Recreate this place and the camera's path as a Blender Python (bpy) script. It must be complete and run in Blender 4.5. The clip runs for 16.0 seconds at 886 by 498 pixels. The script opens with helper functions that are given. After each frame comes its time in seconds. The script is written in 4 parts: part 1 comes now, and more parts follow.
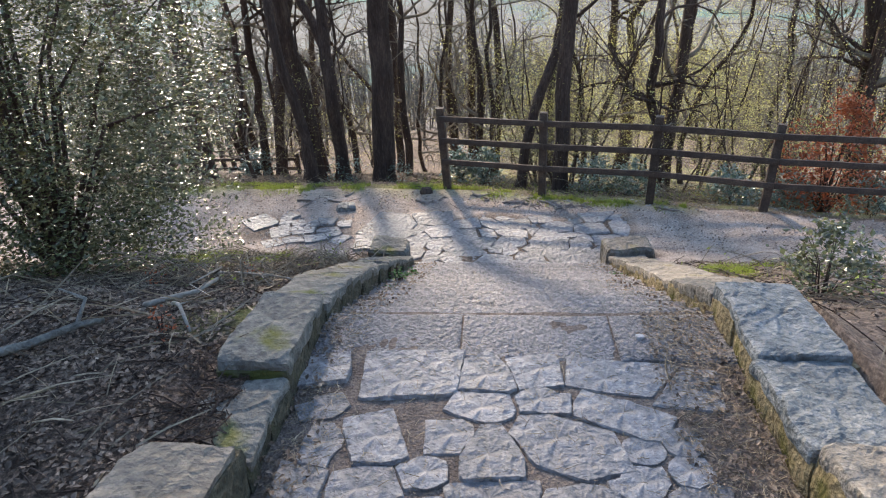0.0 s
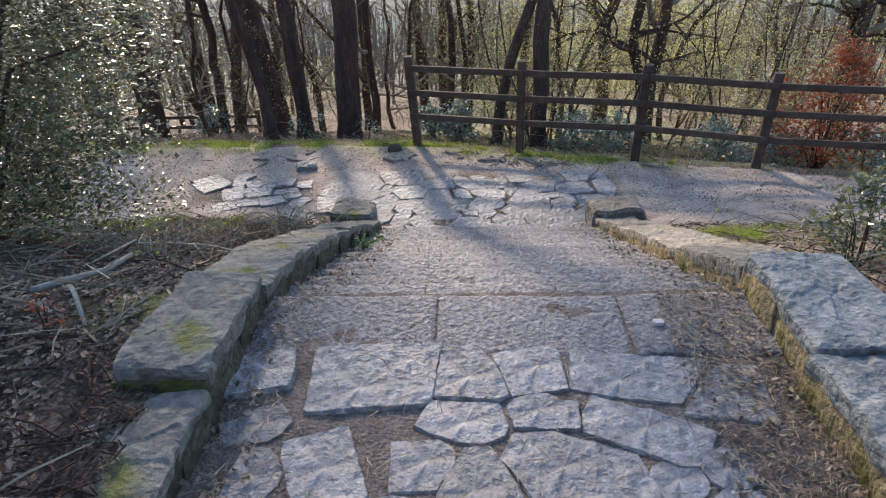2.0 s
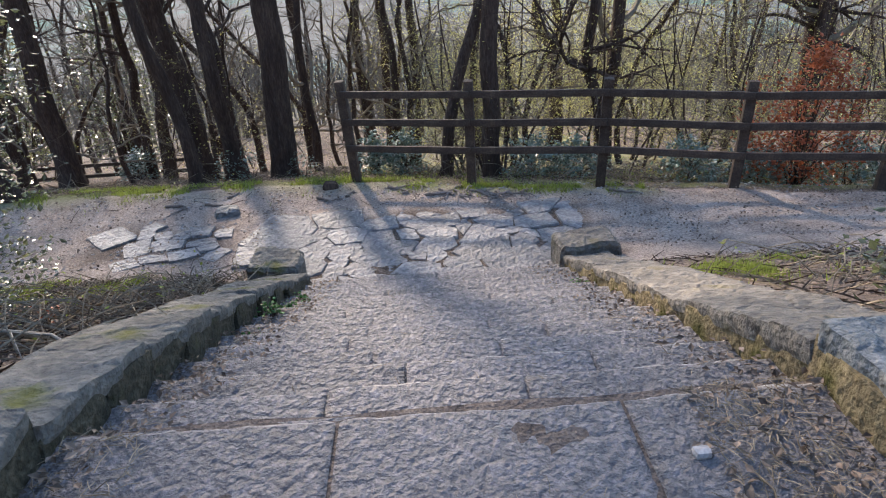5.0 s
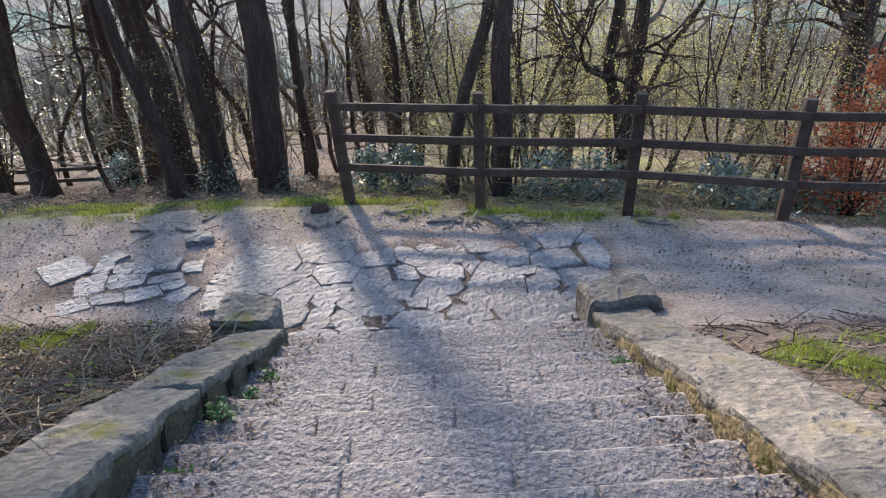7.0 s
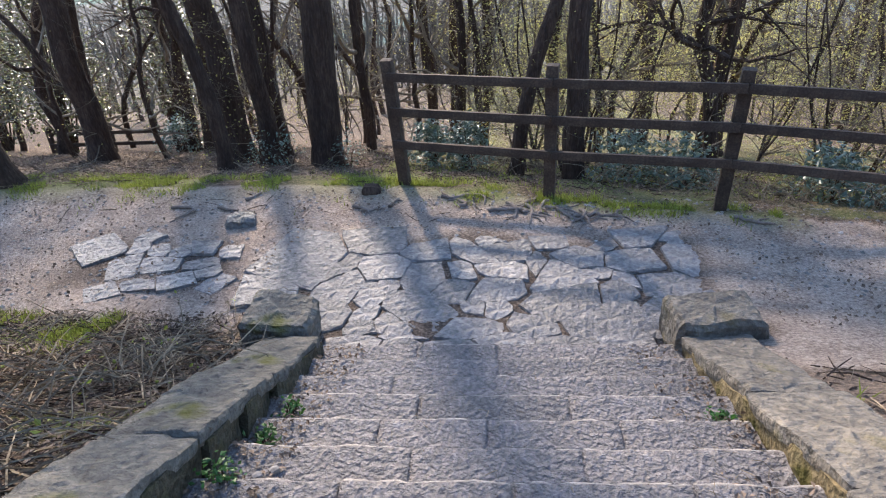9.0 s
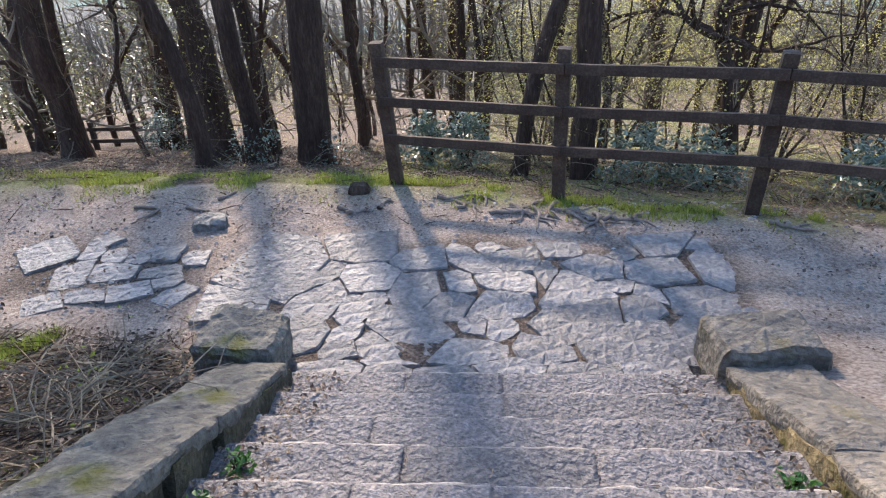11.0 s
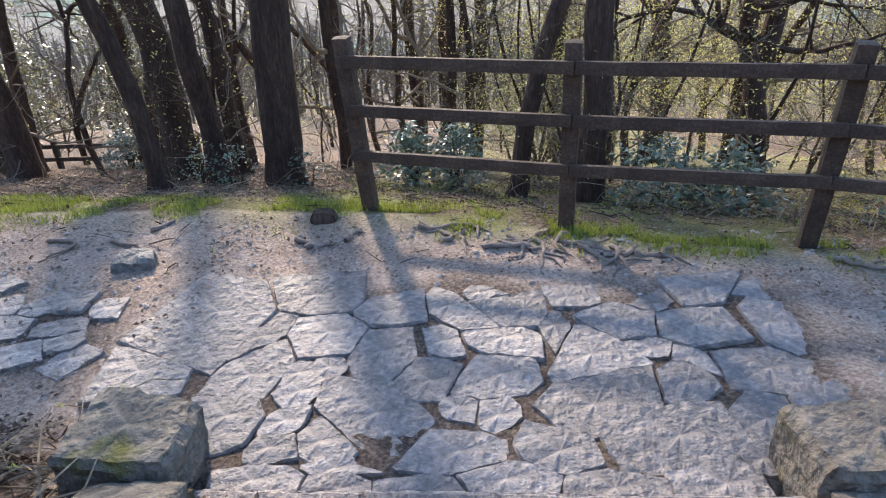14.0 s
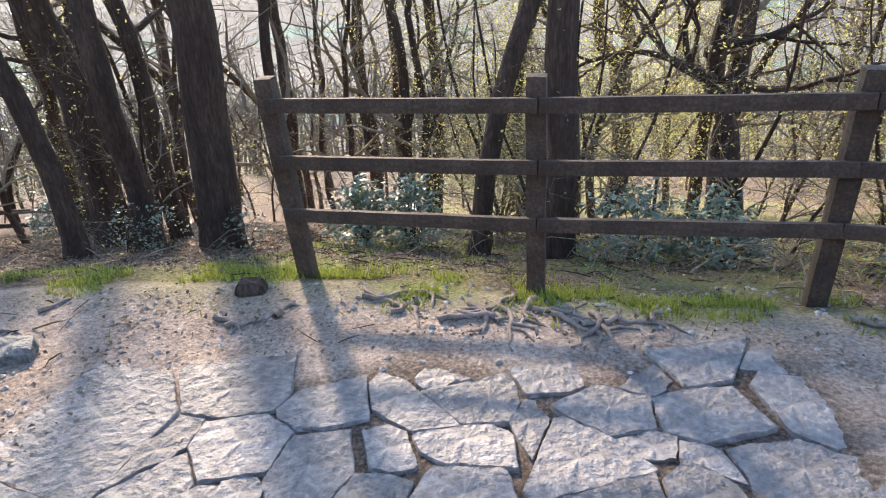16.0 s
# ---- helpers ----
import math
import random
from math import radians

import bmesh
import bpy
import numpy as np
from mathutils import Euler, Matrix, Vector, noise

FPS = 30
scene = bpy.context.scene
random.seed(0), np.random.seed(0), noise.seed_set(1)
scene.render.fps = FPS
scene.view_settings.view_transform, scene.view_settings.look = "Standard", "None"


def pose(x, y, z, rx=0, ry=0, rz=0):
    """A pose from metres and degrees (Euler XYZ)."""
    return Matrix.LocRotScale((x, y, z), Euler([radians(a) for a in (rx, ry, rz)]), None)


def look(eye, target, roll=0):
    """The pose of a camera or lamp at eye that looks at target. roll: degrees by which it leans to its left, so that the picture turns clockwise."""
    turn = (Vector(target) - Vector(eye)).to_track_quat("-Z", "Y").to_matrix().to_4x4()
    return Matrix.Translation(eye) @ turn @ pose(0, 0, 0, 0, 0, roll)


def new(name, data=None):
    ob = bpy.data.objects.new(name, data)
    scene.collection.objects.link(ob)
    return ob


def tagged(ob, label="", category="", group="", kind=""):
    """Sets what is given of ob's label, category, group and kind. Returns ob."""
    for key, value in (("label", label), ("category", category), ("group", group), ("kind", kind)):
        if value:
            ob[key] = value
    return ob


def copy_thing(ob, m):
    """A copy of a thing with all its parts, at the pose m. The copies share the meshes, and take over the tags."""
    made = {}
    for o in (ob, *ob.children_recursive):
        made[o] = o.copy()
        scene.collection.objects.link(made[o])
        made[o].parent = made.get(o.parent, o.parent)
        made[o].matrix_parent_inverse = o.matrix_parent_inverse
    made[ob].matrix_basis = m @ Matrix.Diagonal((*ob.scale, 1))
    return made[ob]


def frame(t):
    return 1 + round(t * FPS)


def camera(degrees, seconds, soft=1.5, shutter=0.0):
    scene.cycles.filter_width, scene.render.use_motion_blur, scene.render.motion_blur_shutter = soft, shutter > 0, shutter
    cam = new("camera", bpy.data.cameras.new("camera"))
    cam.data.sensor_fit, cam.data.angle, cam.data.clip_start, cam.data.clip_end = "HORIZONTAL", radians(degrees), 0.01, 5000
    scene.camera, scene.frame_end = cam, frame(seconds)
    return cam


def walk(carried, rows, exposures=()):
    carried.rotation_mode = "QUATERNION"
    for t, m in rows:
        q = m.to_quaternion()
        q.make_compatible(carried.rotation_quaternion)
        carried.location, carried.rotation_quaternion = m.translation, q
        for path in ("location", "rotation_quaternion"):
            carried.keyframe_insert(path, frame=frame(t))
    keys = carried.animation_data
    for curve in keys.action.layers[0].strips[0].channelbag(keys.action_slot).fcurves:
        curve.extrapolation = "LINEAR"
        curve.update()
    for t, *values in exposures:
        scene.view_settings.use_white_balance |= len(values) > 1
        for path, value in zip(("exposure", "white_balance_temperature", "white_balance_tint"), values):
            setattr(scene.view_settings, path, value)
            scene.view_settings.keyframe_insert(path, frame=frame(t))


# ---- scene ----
cam = camera(67.5, 16.0, soft=1.15)
PATH = [
    (0, (0.365, -7.522, 4.124), (0.21, -5.729, 3.251), -2.3),
    (0.5, (0.314, -7.329, 4.026), (0.181, -5.539, 3.144), -2.2),
    (1, (0.277, -7.154, 3.979), (0.191, -5.387, 3.047), -1.9),
    (1.5, (0.329, -6.955, 3.875), (0.234, -5.193, 2.933), -2.0),
    (2, (0.313, -6.777, 3.79), (0.243, -5.035, 2.809), -1.7),
    (2.5, (0.296, -6.58, 3.738), (0.345, -4.831, 2.769), -1.5),
    (3, (0.338, -6.369, 3.639), (0.389, -4.617, 2.677), -2.0),
    (3.5, (0.33, -6.178, 3.546), (0.375, -4.412, 2.608), -1.7),
    (4, (0.326, -6.019, 3.509), (0.415, -4.24, 2.6), -2.0),
    (4.2, (0.355, -5.954, 3.463), (0.443, -4.173, 2.558), -2.5),
    (6.3, (0.541, -4.847, 3.207), (0.558, -3.055, 2.32), -2.9),
    (6.5, (0.537, -4.729, 3.198), (0.555, -2.94, 2.304), -3.0),
    (7, (0.511, -4.4, 3.223), (0.553, -2.616, 2.32), -2.4),
    (7.5, (0.531, -4.161, 3.207), (0.531, -2.411, 2.238), -3.0),
    (8, (0.568, -3.894, 3.222), (0.458, -2.162, 2.229), -3.4),
    (8.5, (0.575, -3.75, 3.193), (0.437, -2.028, 2.187), -3.6),
    (9, (0.526, -3.582, 3.094), (0.382, -1.847, 2.108), -3.0),
    (9.2, (0.504, -3.515, 3.093), (0.359, -1.781, 2.105), -2.4),
    (11.3, (0.492, -2.764, 2.708), (0.355, -1.021, 1.737), -2.5),
    (11.5, (0.524, -2.685, 2.709), (0.379, -0.941, 1.74), -1.7),
    (12, (0.545, -2.498, 2.615), (0.425, -0.75, 1.651), -1.5),
    (12.5, (0.525, -2.315, 2.565), (0.47, -0.57, 1.589), -2.0),
    (13, (0.562, -2.144, 2.448), (0.462, -0.4, 1.474), -2.9),
    (13.5, (0.561, -1.944, 2.405), (0.435, -0.179, 1.472), -2.7),
    (14, (0.518, -1.745, 2.323), (0.393, 0.019, 1.389), -2.6),
    (14.5, (0.533, -1.57, 2.219), (0.432, 0.188, 1.269), -2.3),
    (15, (0.589, -1.405, 2.148), (0.471, 0.354, 1.205), -2.4),
    (15.5, (0.576, -1.196, 2.062), (0.474, 0.576, 1.14), -2.6),
    (16, (0.591, -0.993, 2.049), (0.572, 0.844, 1.259), -3.0),
]
walk(cam, [(t, look(e, g, r)) for t, e, g, r in PATH], exposures=[(0, 1.78, 6000, 8), (4, 1.52, 5850, 10), (7, 1.65, 5700, 10), (9, 1.7, 5700, 10), (12.5, 1.95, 5850, 12), (15.3, 1.9, 5950, 11), (16, 2.25, 6200, 11)])

# ---- world and sun ----
SUN_AZ, SUN_EL = radians(-20.5), radians(30)      # the sun stands ahead and a little to the left
world = bpy.data.worlds.new("sky")
scene.world = world
world.use_nodes = True
wn = world.node_tree
sky = wn.nodes.new("ShaderNodeTexSky")
sky.sky_type, sky.sun_disc = "NISHITA", False
sky.sun_elevation, sky.sun_rotation = SUN_EL, SUN_AZ
wn.links.new(sky.outputs[0], wn.nodes["Background"].inputs[0])
wn.nodes["Background"].inputs[1].default_value = 0.15
sun = new("sun", bpy.data.lights.new("sun", "SUN"))
sun.data.energy, sun.data.angle, sun.data.color = 3.5, radians(3.4), (1.0, 0.78, 0.55)
sun.matrix_world = look((0, 0, 0), (-math.sin(SUN_AZ) * math.cos(SUN_EL), -math.cos(SUN_AZ) * math.cos(SUN_EL), -math.sin(SUN_EL)))


# ---- materials ----
def surface(name, stops, scale=6.0, fine=60.0, rough=0.85, bump=0.4, depth=0.02, spec=0.3, island=0.0, moss=None, moss_at=0.6, leaf=0.0, worn=None, stretch=1.0):
    """A two-scale noise surface: stops are colours from dark to light; island: brightness spread from piece to piece."""
    m = bpy.data.materials.new(name)
    m.use_nodes = True
    nt = m.node_tree
    n, l = nt.nodes, nt.links
    bs = n["Principled BSDF"]
    bs.inputs["Roughness"].default_value = rough
    bs.inputs["Specular IOR Level"].default_value = spec
    geo, axes = n.new("ShaderNodeTexCoord"), n.new("ShaderNodeVectorMath")
    axes.operation = "MULTIPLY"
    axes.inputs[1].default_value = (1, 1, stretch)
    l.new(geo.outputs["Object"], axes.inputs[0])
    a, b = n.new("ShaderNodeTexNoise"), n.new("ShaderNodeTexNoise")
    a.inputs["Scale"].default_value, a.inputs["Detail"].default_value, a.inputs["Roughness"].default_value = scale, 10, 0.62
    b.inputs["Scale"].default_value, b.inputs["Detail"].default_value, b.inputs["Roughness"].default_value = fine, 6, 0.62
    l.new(axes.outputs[0], a.inputs["Vector"])
    l.new(axes.outputs[0], b.inputs["Vector"])
    mix = n.new("ShaderNodeMix")
    mix.inputs[0].default_value = 0.5
    l.new(a.outputs[0], mix.inputs[2])
    l.new(b.outputs[0], mix.inputs[3])
    ramp = n.new("ShaderNodeValToRGB")
    e = ramp.color_ramp.elements
    while len(e) < len(stops):
        e.new(0.5)
    for i, c in enumerate(stops):
        e[i].position, e[i].color = 0.3 + 0.4 * i / max(1, len(stops) - 1), (*c, 1)
    l.new(mix.outputs[0], ramp.inputs[0])
    col = ramp.outputs[0]
    if moss:
        mo = n.new("ShaderNodeTexNoise")
        mo.inputs["Scale"].default_value, mo.inputs["Detail"].default_value = 2.3, 8
        l.new(axes.outputs[0], mo.inputs["Vector"])
        mr = n.new("ShaderNodeMapRange")
        mr.inputs[1].default_value, mr.inputs[2].default_value = moss_at, moss_at + 0.09
        l.new(mo.outputs[0], mr.inputs[0])
        mm = n.new("ShaderNodeMix")
        mm.data_type = "RGBA"
        l.new(mr.outputs[0], mm.inputs[0])
        l.new(col, mm.inputs[6])
        mm.inputs[7].default_value = (*moss, 1)
        col = mm.outputs[2]
    # Lightens the step lips: wear together with sun on the rounded edge.
    if worn:
        at, wm, sc = n.new("ShaderNodeAttribute"), n.new("ShaderNodeMix"), n.new("ShaderNodeMath")
        at.attribute_name = "worn"
        sc.operation = "MULTIPLY"
        l.new(at.outputs["Fac"], sc.inputs[0])
        l.new(a.outputs[0], sc.inputs[1])
        wm.data_type = "RGBA"
        l.new(sc.outputs[0], wm.inputs[0])
        l.new(col, wm.inputs[6])
        wm.inputs[7].default_value = (*worn, 1)
        col = wm.outputs[2]
    if island:
        info, gi = n.new("ShaderNodeObjectInfo"), n.new("ShaderNodeNewGeometry")
        add = n.new("ShaderNodeMath")
        add.operation = "ADD"
        l.new(info.outputs["Random"], add.inputs[0])
        l.new(gi.outputs["Random Per Island"], add.inputs[1])
        fr = n.new("ShaderNodeMath")
        fr.operation = "FRACT"
        l.new(add.outputs[0], fr.inputs[0])
        mp = n.new("ShaderNodeMapRange")
        mp.inputs[3].default_value, mp.inputs[4].default_value = 1 - island, 1 + island
        l.new(fr.outputs[0], mp.inputs[0])
        hs = n.new("ShaderNodeHueSaturation")
        l.new(mp.outputs[0], hs.inputs["Value"])
        l.new(col, hs.inputs["Color"])
        col = hs.outputs[0]
    l.new(col, bs.inputs["Base Color"])
    if bump:
        bp = n.new("ShaderNodeBump")
        bp.inputs["Strength"].default_value, bp.inputs["Distance"].default_value = bump, depth
        pit, both = n.new("ShaderNodeTexNoise"), n.new("ShaderNodeMix")
        pit.inputs["Scale"].default_value, pit.inputs["Detail"].default_value, pit.inputs["Roughness"].default_value = fine * 0.7, 3, 0.5
        l.new(axes.outputs[0], pit.inputs["Vector"])
        both.inputs[0].default_value = 0.3
        l.new(pit.outputs[0], both.inputs[2])
        l.new(b.outputs[0], both.inputs[3])
        l.new(both.outputs[0], bp.inputs["Height"])
        l.new(bp.outputs[0], bs.inputs["Normal"])
    if leaf:
        tr = n.new("ShaderNodeBsdfTranslucent")
        l.new(col, tr.inputs["Color"])
        ms = n.new("ShaderNodeMixShader")
        ms.inputs[0].default_value = leaf
        l.new(bs.outputs[0], ms.inputs[1])
        l.new(tr.outputs[0], ms.inputs[2])
        l.new(ms.outputs[0], n["Material Output"].inputs["Surface"])
    return m


# The worn colour also paints in the sun caught by the nosing.
STEP = surface("tooled_sandstone", [(0.072, 0.066, 0.067), (0.165, 0.15, 0.147), (0.32, 0.288, 0.278)], 14.0, 46.0, 0.64, 1.0, 0.075, 0.38, 0.14, worn=(0.48, 0.435, 0.39))
FLAG = surface("flagstone", [(0.08, 0.076, 0.075), (0.175, 0.163, 0.158), (0.33, 0.303, 0.282)], 5.0, 19.0, 0.56, 1.0, 0.08, 0.42, 0.24)
CAP = surface("capstone", [(0.055, 0.048, 0.041), (0.145, 0.127, 0.104), (0.30, 0.257, 0.20)], 3.2, 20.0, 0.75, 1.0, 0.09, 0.22, 0.16, (0.11, 0.09, 0.03), 0.61)
# Capstone as it looks in shadow: bluish shade put into the colour.
CAP_SHADED = surface("shaded_capstone", [(0.04, 0.043, 0.043), (0.115, 0.12, 0.118), (0.26, 0.255, 0.24)], 3.0, 22.0, 0.7, 1.0, 0.08, 0.3, 0.14)
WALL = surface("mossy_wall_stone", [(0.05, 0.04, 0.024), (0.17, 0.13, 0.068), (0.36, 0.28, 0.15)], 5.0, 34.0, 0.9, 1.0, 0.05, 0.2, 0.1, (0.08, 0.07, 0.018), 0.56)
# Darker tones of the same stone for the left wall, with moss.
WALL_DARK = surface("dark_wall_stone", [(0.022, 0.020, 0.013), (0.065, 0.056, 0.036), (0.16, 0.13, 0.085)], 5.0, 34.0, 0.9, 1.0, 0.05, 0.2, 0.1, (0.055, 0.058, 0.014), 0.53)
CAP_MOSSY = surface("mossy_capstone", [(0.06, 0.056, 0.048), (0.155, 0.142, 0.12), (0.32, 0.285, 0.225)], 3.6, 20.0, 0.85, 1.0, 0.09, 0.2, 0.16, (0.12, 0.115, 0.03), 0.57)
SOIL = surface("joint_soil", [(0.05, 0.04, 0.034), (0.14, 0.112, 0.093), (0.26, 0.21, 0.17)], 9.0, 70.0, 0.95, 1.0, 0.04, 0.1)
BARK = surface("bark", [(0.02, 0.014, 0.011), (0.062, 0.043, 0.033), (0.14, 0.10, 0.074)], 6.0, 42.0, 0.95, 1.0, 0.06, 0.15, stretch=0.22)
TWIG = surface("twig_bark", [(0.07, 0.055, 0.04), (0.19, 0.155, 0.11), (0.36, 0.30, 0.21)], 3.0, 30.0, 0.9, 0.2, 0.01, 0.2, 0.2)
TIMBER = surface("weathered_timber", [(0.024, 0.017, 0.013), (0.062, 0.044, 0.032), (0.13, 0.098, 0.07)], 4.0, 50.0, 0.8, 0.6, 0.01, 0.3, 0.15)

LEAF_Y = surface("spring_leaf", [(0.34, 0.32, 0.09), (0.54, 0.50, 0.16), (0.68, 0.63, 0.28)], 2.0, 20.0, 0.5, 0, 0.01, 0.4, 0.25, leaf=0.6)
LEAF_D = surface("evergreen_leaf", [(0.05, 0.058, 0.03), (0.12, 0.128, 0.06), (0.26, 0.25, 0.125)], 2.0, 20.0, 0.25, 0, 0.01, 0.8, 0.6, leaf=0.42)
LEAF_R = surface("copper_leaf", [(0.16, 0.045, 0.02), (0.30, 0.09, 0.035), (0.45, 0.17, 0.07)], 2.0, 20.0, 0.55, 0, 0.01, 0.3, 0.3, leaf=0.4)
LEAF_G = surface("bluish_evergreen_leaf", [(0.07, 0.11, 0.08), (0.14, 0.19, 0.14), (0.23, 0.28, 0.21)], 2.0, 20.0, 0.28, 0, 0.01, 0.6, 0.3, leaf=0.2)


# ---- small builders ----
def mesh_of(name, verts, faces, material, smooth=False):
    me = bpy.data.meshes.new(name)
    me.from_pydata([tuple(v) for v in verts], [], faces)
    me.materials.append(material)
    if smooth:
        me.shade_smooth()
    me.update()
    return me


def piece(name, me, parent=None, m=None, label=""):
    ob = new(name, me)
    if parent:
        ob.parent = parent
    if m is not None:
        ob.matrix_basis = m
    return tagged(ob, label)


def rock_mesh(name, sx, sy, sz, material, nx=8, ny=5, nz=3, rough=0.03, edge=0.03, seed=0.0, snug=False, ledge=0.0):
    """A rough block, its top at z = 0, rounded and chipped at the edges; ledge: depth of the split layers on its top."""
    bm = bmesh.new()
    idx = {}
    def vert(i, j, k):
        if (i, j, k) not in idx:
            u, v, w = i / nx * 2 - 1, j / ny * 2 - 1, k / nz * 2 - 1
            p = Vector((u * sx / 2, v * sy / 2, w * sz / 2))
            on = sum(abs(abs(c) - 1) < 1e-6 for c in (u, v, w))
            if on >= 2:
                q = Vector((u * (sx / 2 - edge) if abs(u) == 1 else p.x, v * (sy / 2 - edge) if abs(v) == 1 else p.y, w * (sz / 2 - edge) if abs(w) == 1 else p.z))
                p = p.lerp(q, 0.35 if on == 2 else 0.55)
            s = p * 3.1 + Vector((seed, seed * 1.7, seed * 0.6))
            d = noise.noise_vector(s) * rough + noise.noise_vector(s * 3.3) * rough * 0.5
            d.z *= 0.6
            if ledge and w == 1:
                lay = noise.noise(Vector((p.x * 2.6 + seed, p.y * 1.7, seed))) + 0.2 * noise.noise(Vector((p.x * 7 + seed, p.y * 6, seed)))
                d.z += ledge * (math.floor(lay * 3.0) / 3.0) - 0.3 * ledge
            if snug:
                d.x = 0
                if w == 1:
                    d.z += 0.006 * noise.noise(s * 7.0) + 0.005 * noise.noise(s * 2.0)
                    if v == 1:
                        d.z -= 0.016
                        d.y += 0.012 * noise.noise(Vector((s.x * 4, seed, 0)))
            idx[i, j, k] = bm.verts.new(p + d - Vector((0, 0, sz / 2)))
        return idx[i, j, k]
    def quad(a, b, c, d):
        bm.faces.new([vert(*a), vert(*b), vert(*c), vert(*d)])
    for i in range(nx):
        for j in range(ny):
            quad((i, j, nz), (i + 1, j, nz), (i + 1, j + 1, nz), (i, j + 1, nz))
            quad((i, j, 0), (i, j + 1, 0), (i + 1, j + 1, 0), (i + 1, j, 0))
    for i in range(nx):
        for k in range(nz):
            quad((i, 0, k), (i + 1, 0, k), (i + 1, 0, k + 1), (i, 0, k + 1))
            quad((i, ny, k), (i, ny, k + 1), (i + 1, ny, k + 1), (i + 1, ny, k))
    for j in range(ny):
        for k in range(nz):
            quad((0, j, k), (0, j, k + 1), (0, j + 1, k + 1), (0, j + 1, k))
            quad((nx, j, k), (nx, j + 1, k), (nx, j + 1, k + 1), (nx, j, k + 1))
    if snug:
        for f in bm.faces:
            f.smooth = True
    lip = [idx[i, ny, nz].index for i in range(nx + 1)] if snug and not bm.verts.index_update() else []
    me = bpy.data.meshes.new(name)
    bm.to_mesh(me)
    bm.free()
    # Pale nosing line: real wear plus a highlight put into the colour.
    if lip:
        sunlit_wear = me.attributes.new("worn", "FLOAT", "POINT").data
        for i in lip:
            sunlit_wear[i].value = 1.6
    me.materials.append(material)
    return me


def tube(verts, faces, pts, radii, sides):
    """Adds a tapered tube along pts to the lists."""
    start = len(verts)
    n = len(pts)
    up = Vector((0.31, 0.17, 0.93))
    for i, (p, r) in enumerate(zip(pts, radii)):
        d = (pts[min(i + 1, n - 1)] - pts[max(i - 1, 0)]).normalized()
        a = d.cross(up if abs(d.dot(up)) < 0.95 else Vector((1, 0, 0))).normalized()
        b = d.cross(a)
        for s in range(sides):
            w = 2 * math.pi * s / sides
            verts.append(p + a * (r * math.cos(w)) + b * (r * math.sin(w)))
    for i in range(n - 1):
        for s in range(sides):
            t = (s + 1) % sides
            faces.append((start + i * sides + s, start + i * sides + t, start + (i + 1) * sides + t, start + (i + 1) * sides + s))
    faces.append(tuple(start + (n - 1) * sides + s for s in range(sides)))


def branchlet(rng, verts, faces, p, d, length, r, level, tips, wild=0.35, droop=0.0, split=3, most=4):
    """A branch with its side shoots down to the twigs; tips collects the ends."""
    n = max(3, int(length / 0.22)) if level < most - 1 else 3
    n = min(n, 9)
    pts, rad, q, dd = [p.copy()], [r], p.copy(), d.normalized()
    for i in range(n):
        k = Vector((rng.gauss(0, 1), rng.gauss(0, 1), rng.gauss(0, 1) - droop))
        dd = (dd + k * wild * 0.45).normalized()
        q = q + dd * (length / n)
        pts.append(q.copy())
        rad.append(r * (1 - 0.75 * (i + 1) / n))
    tube(verts, faces, pts, rad, 6 if r > 0.03 else (4 if r > 0.01 else 3))
    if level >= most:
        tips.append((q.copy(), dd.copy()))
        return
    for c in range(split + (1 if rng.random() < 0.5 else 0)):
        i = rng.randint(max(1, n // 3), n)
        side = Vector((rng.gauss(0, 1), rng.gauss(0, 1), rng.gauss(0.15, 0.7))).normalized()
        cd = (pts[i] - pts[i - 1]).normalized() * 0.75 + side * 0.85
        branchlet(rng, verts, faces, pts[i], cd, length * rng.uniform(0.45, 0.75), max(rad[i] * 0.7, 0.0025), level + 1, tips, wild, droop, split, most)


def leaves_mesh(name, rng, spots, material, size, per, spread, fold=0.25, level=0.6):
    """Small pointed leaves, folded along the rib, scattered round the spots."""
    V, F = [], []
    for p, d in spots:
        for _ in range(per):
            c = p + Vector((rng.gauss(0, 1), rng.gauss(0, 1), rng.gauss(0, 1))) * spread
            a = Vector((rng.gauss(0, 1), rng.gauss(0, 1), rng.gauss(0, level))).normalized()
            b = a.cross(Vector((rng.gauss(0, level), rng.gauss(0, level), 1))).normalized()
            k = a.cross(b)
            s = size * rng.uniform(0.6, 1.3)
            i = len(V)
            V += [c, c + a * s * 0.5 + b * s * 0.3 + k * s * fold * 0.5, c + a * s, c + a * s * 0.5 - b * s * 0.3 + k * s * fold * 0.5]
            F += [(i, i + 1, i + 2), (i, i + 2, i + 3)]
    return mesh_of(name, V, F, material)


# ---- lie of the land ----
def fence_y(x):
    return 3.22 - 0.24 * (x + 0.5) if x > -0.6 else 3.24 + 0.05 * (-0.6 - x)


def bank(x, y):
    if x < 2.3:
        z = np.interp(y, [-40, -5.8, -4.2, -0.3, 0.7], [17, 2.20, 2.12, 0.32, 0.0])
    else:
        z = np.interp(y, [-40, -5.8, -4.2, -0.2, 0.6, 1.6], [17, 2.15, 2.05, 0.38, 0.12, 0.0])
    return float(z)


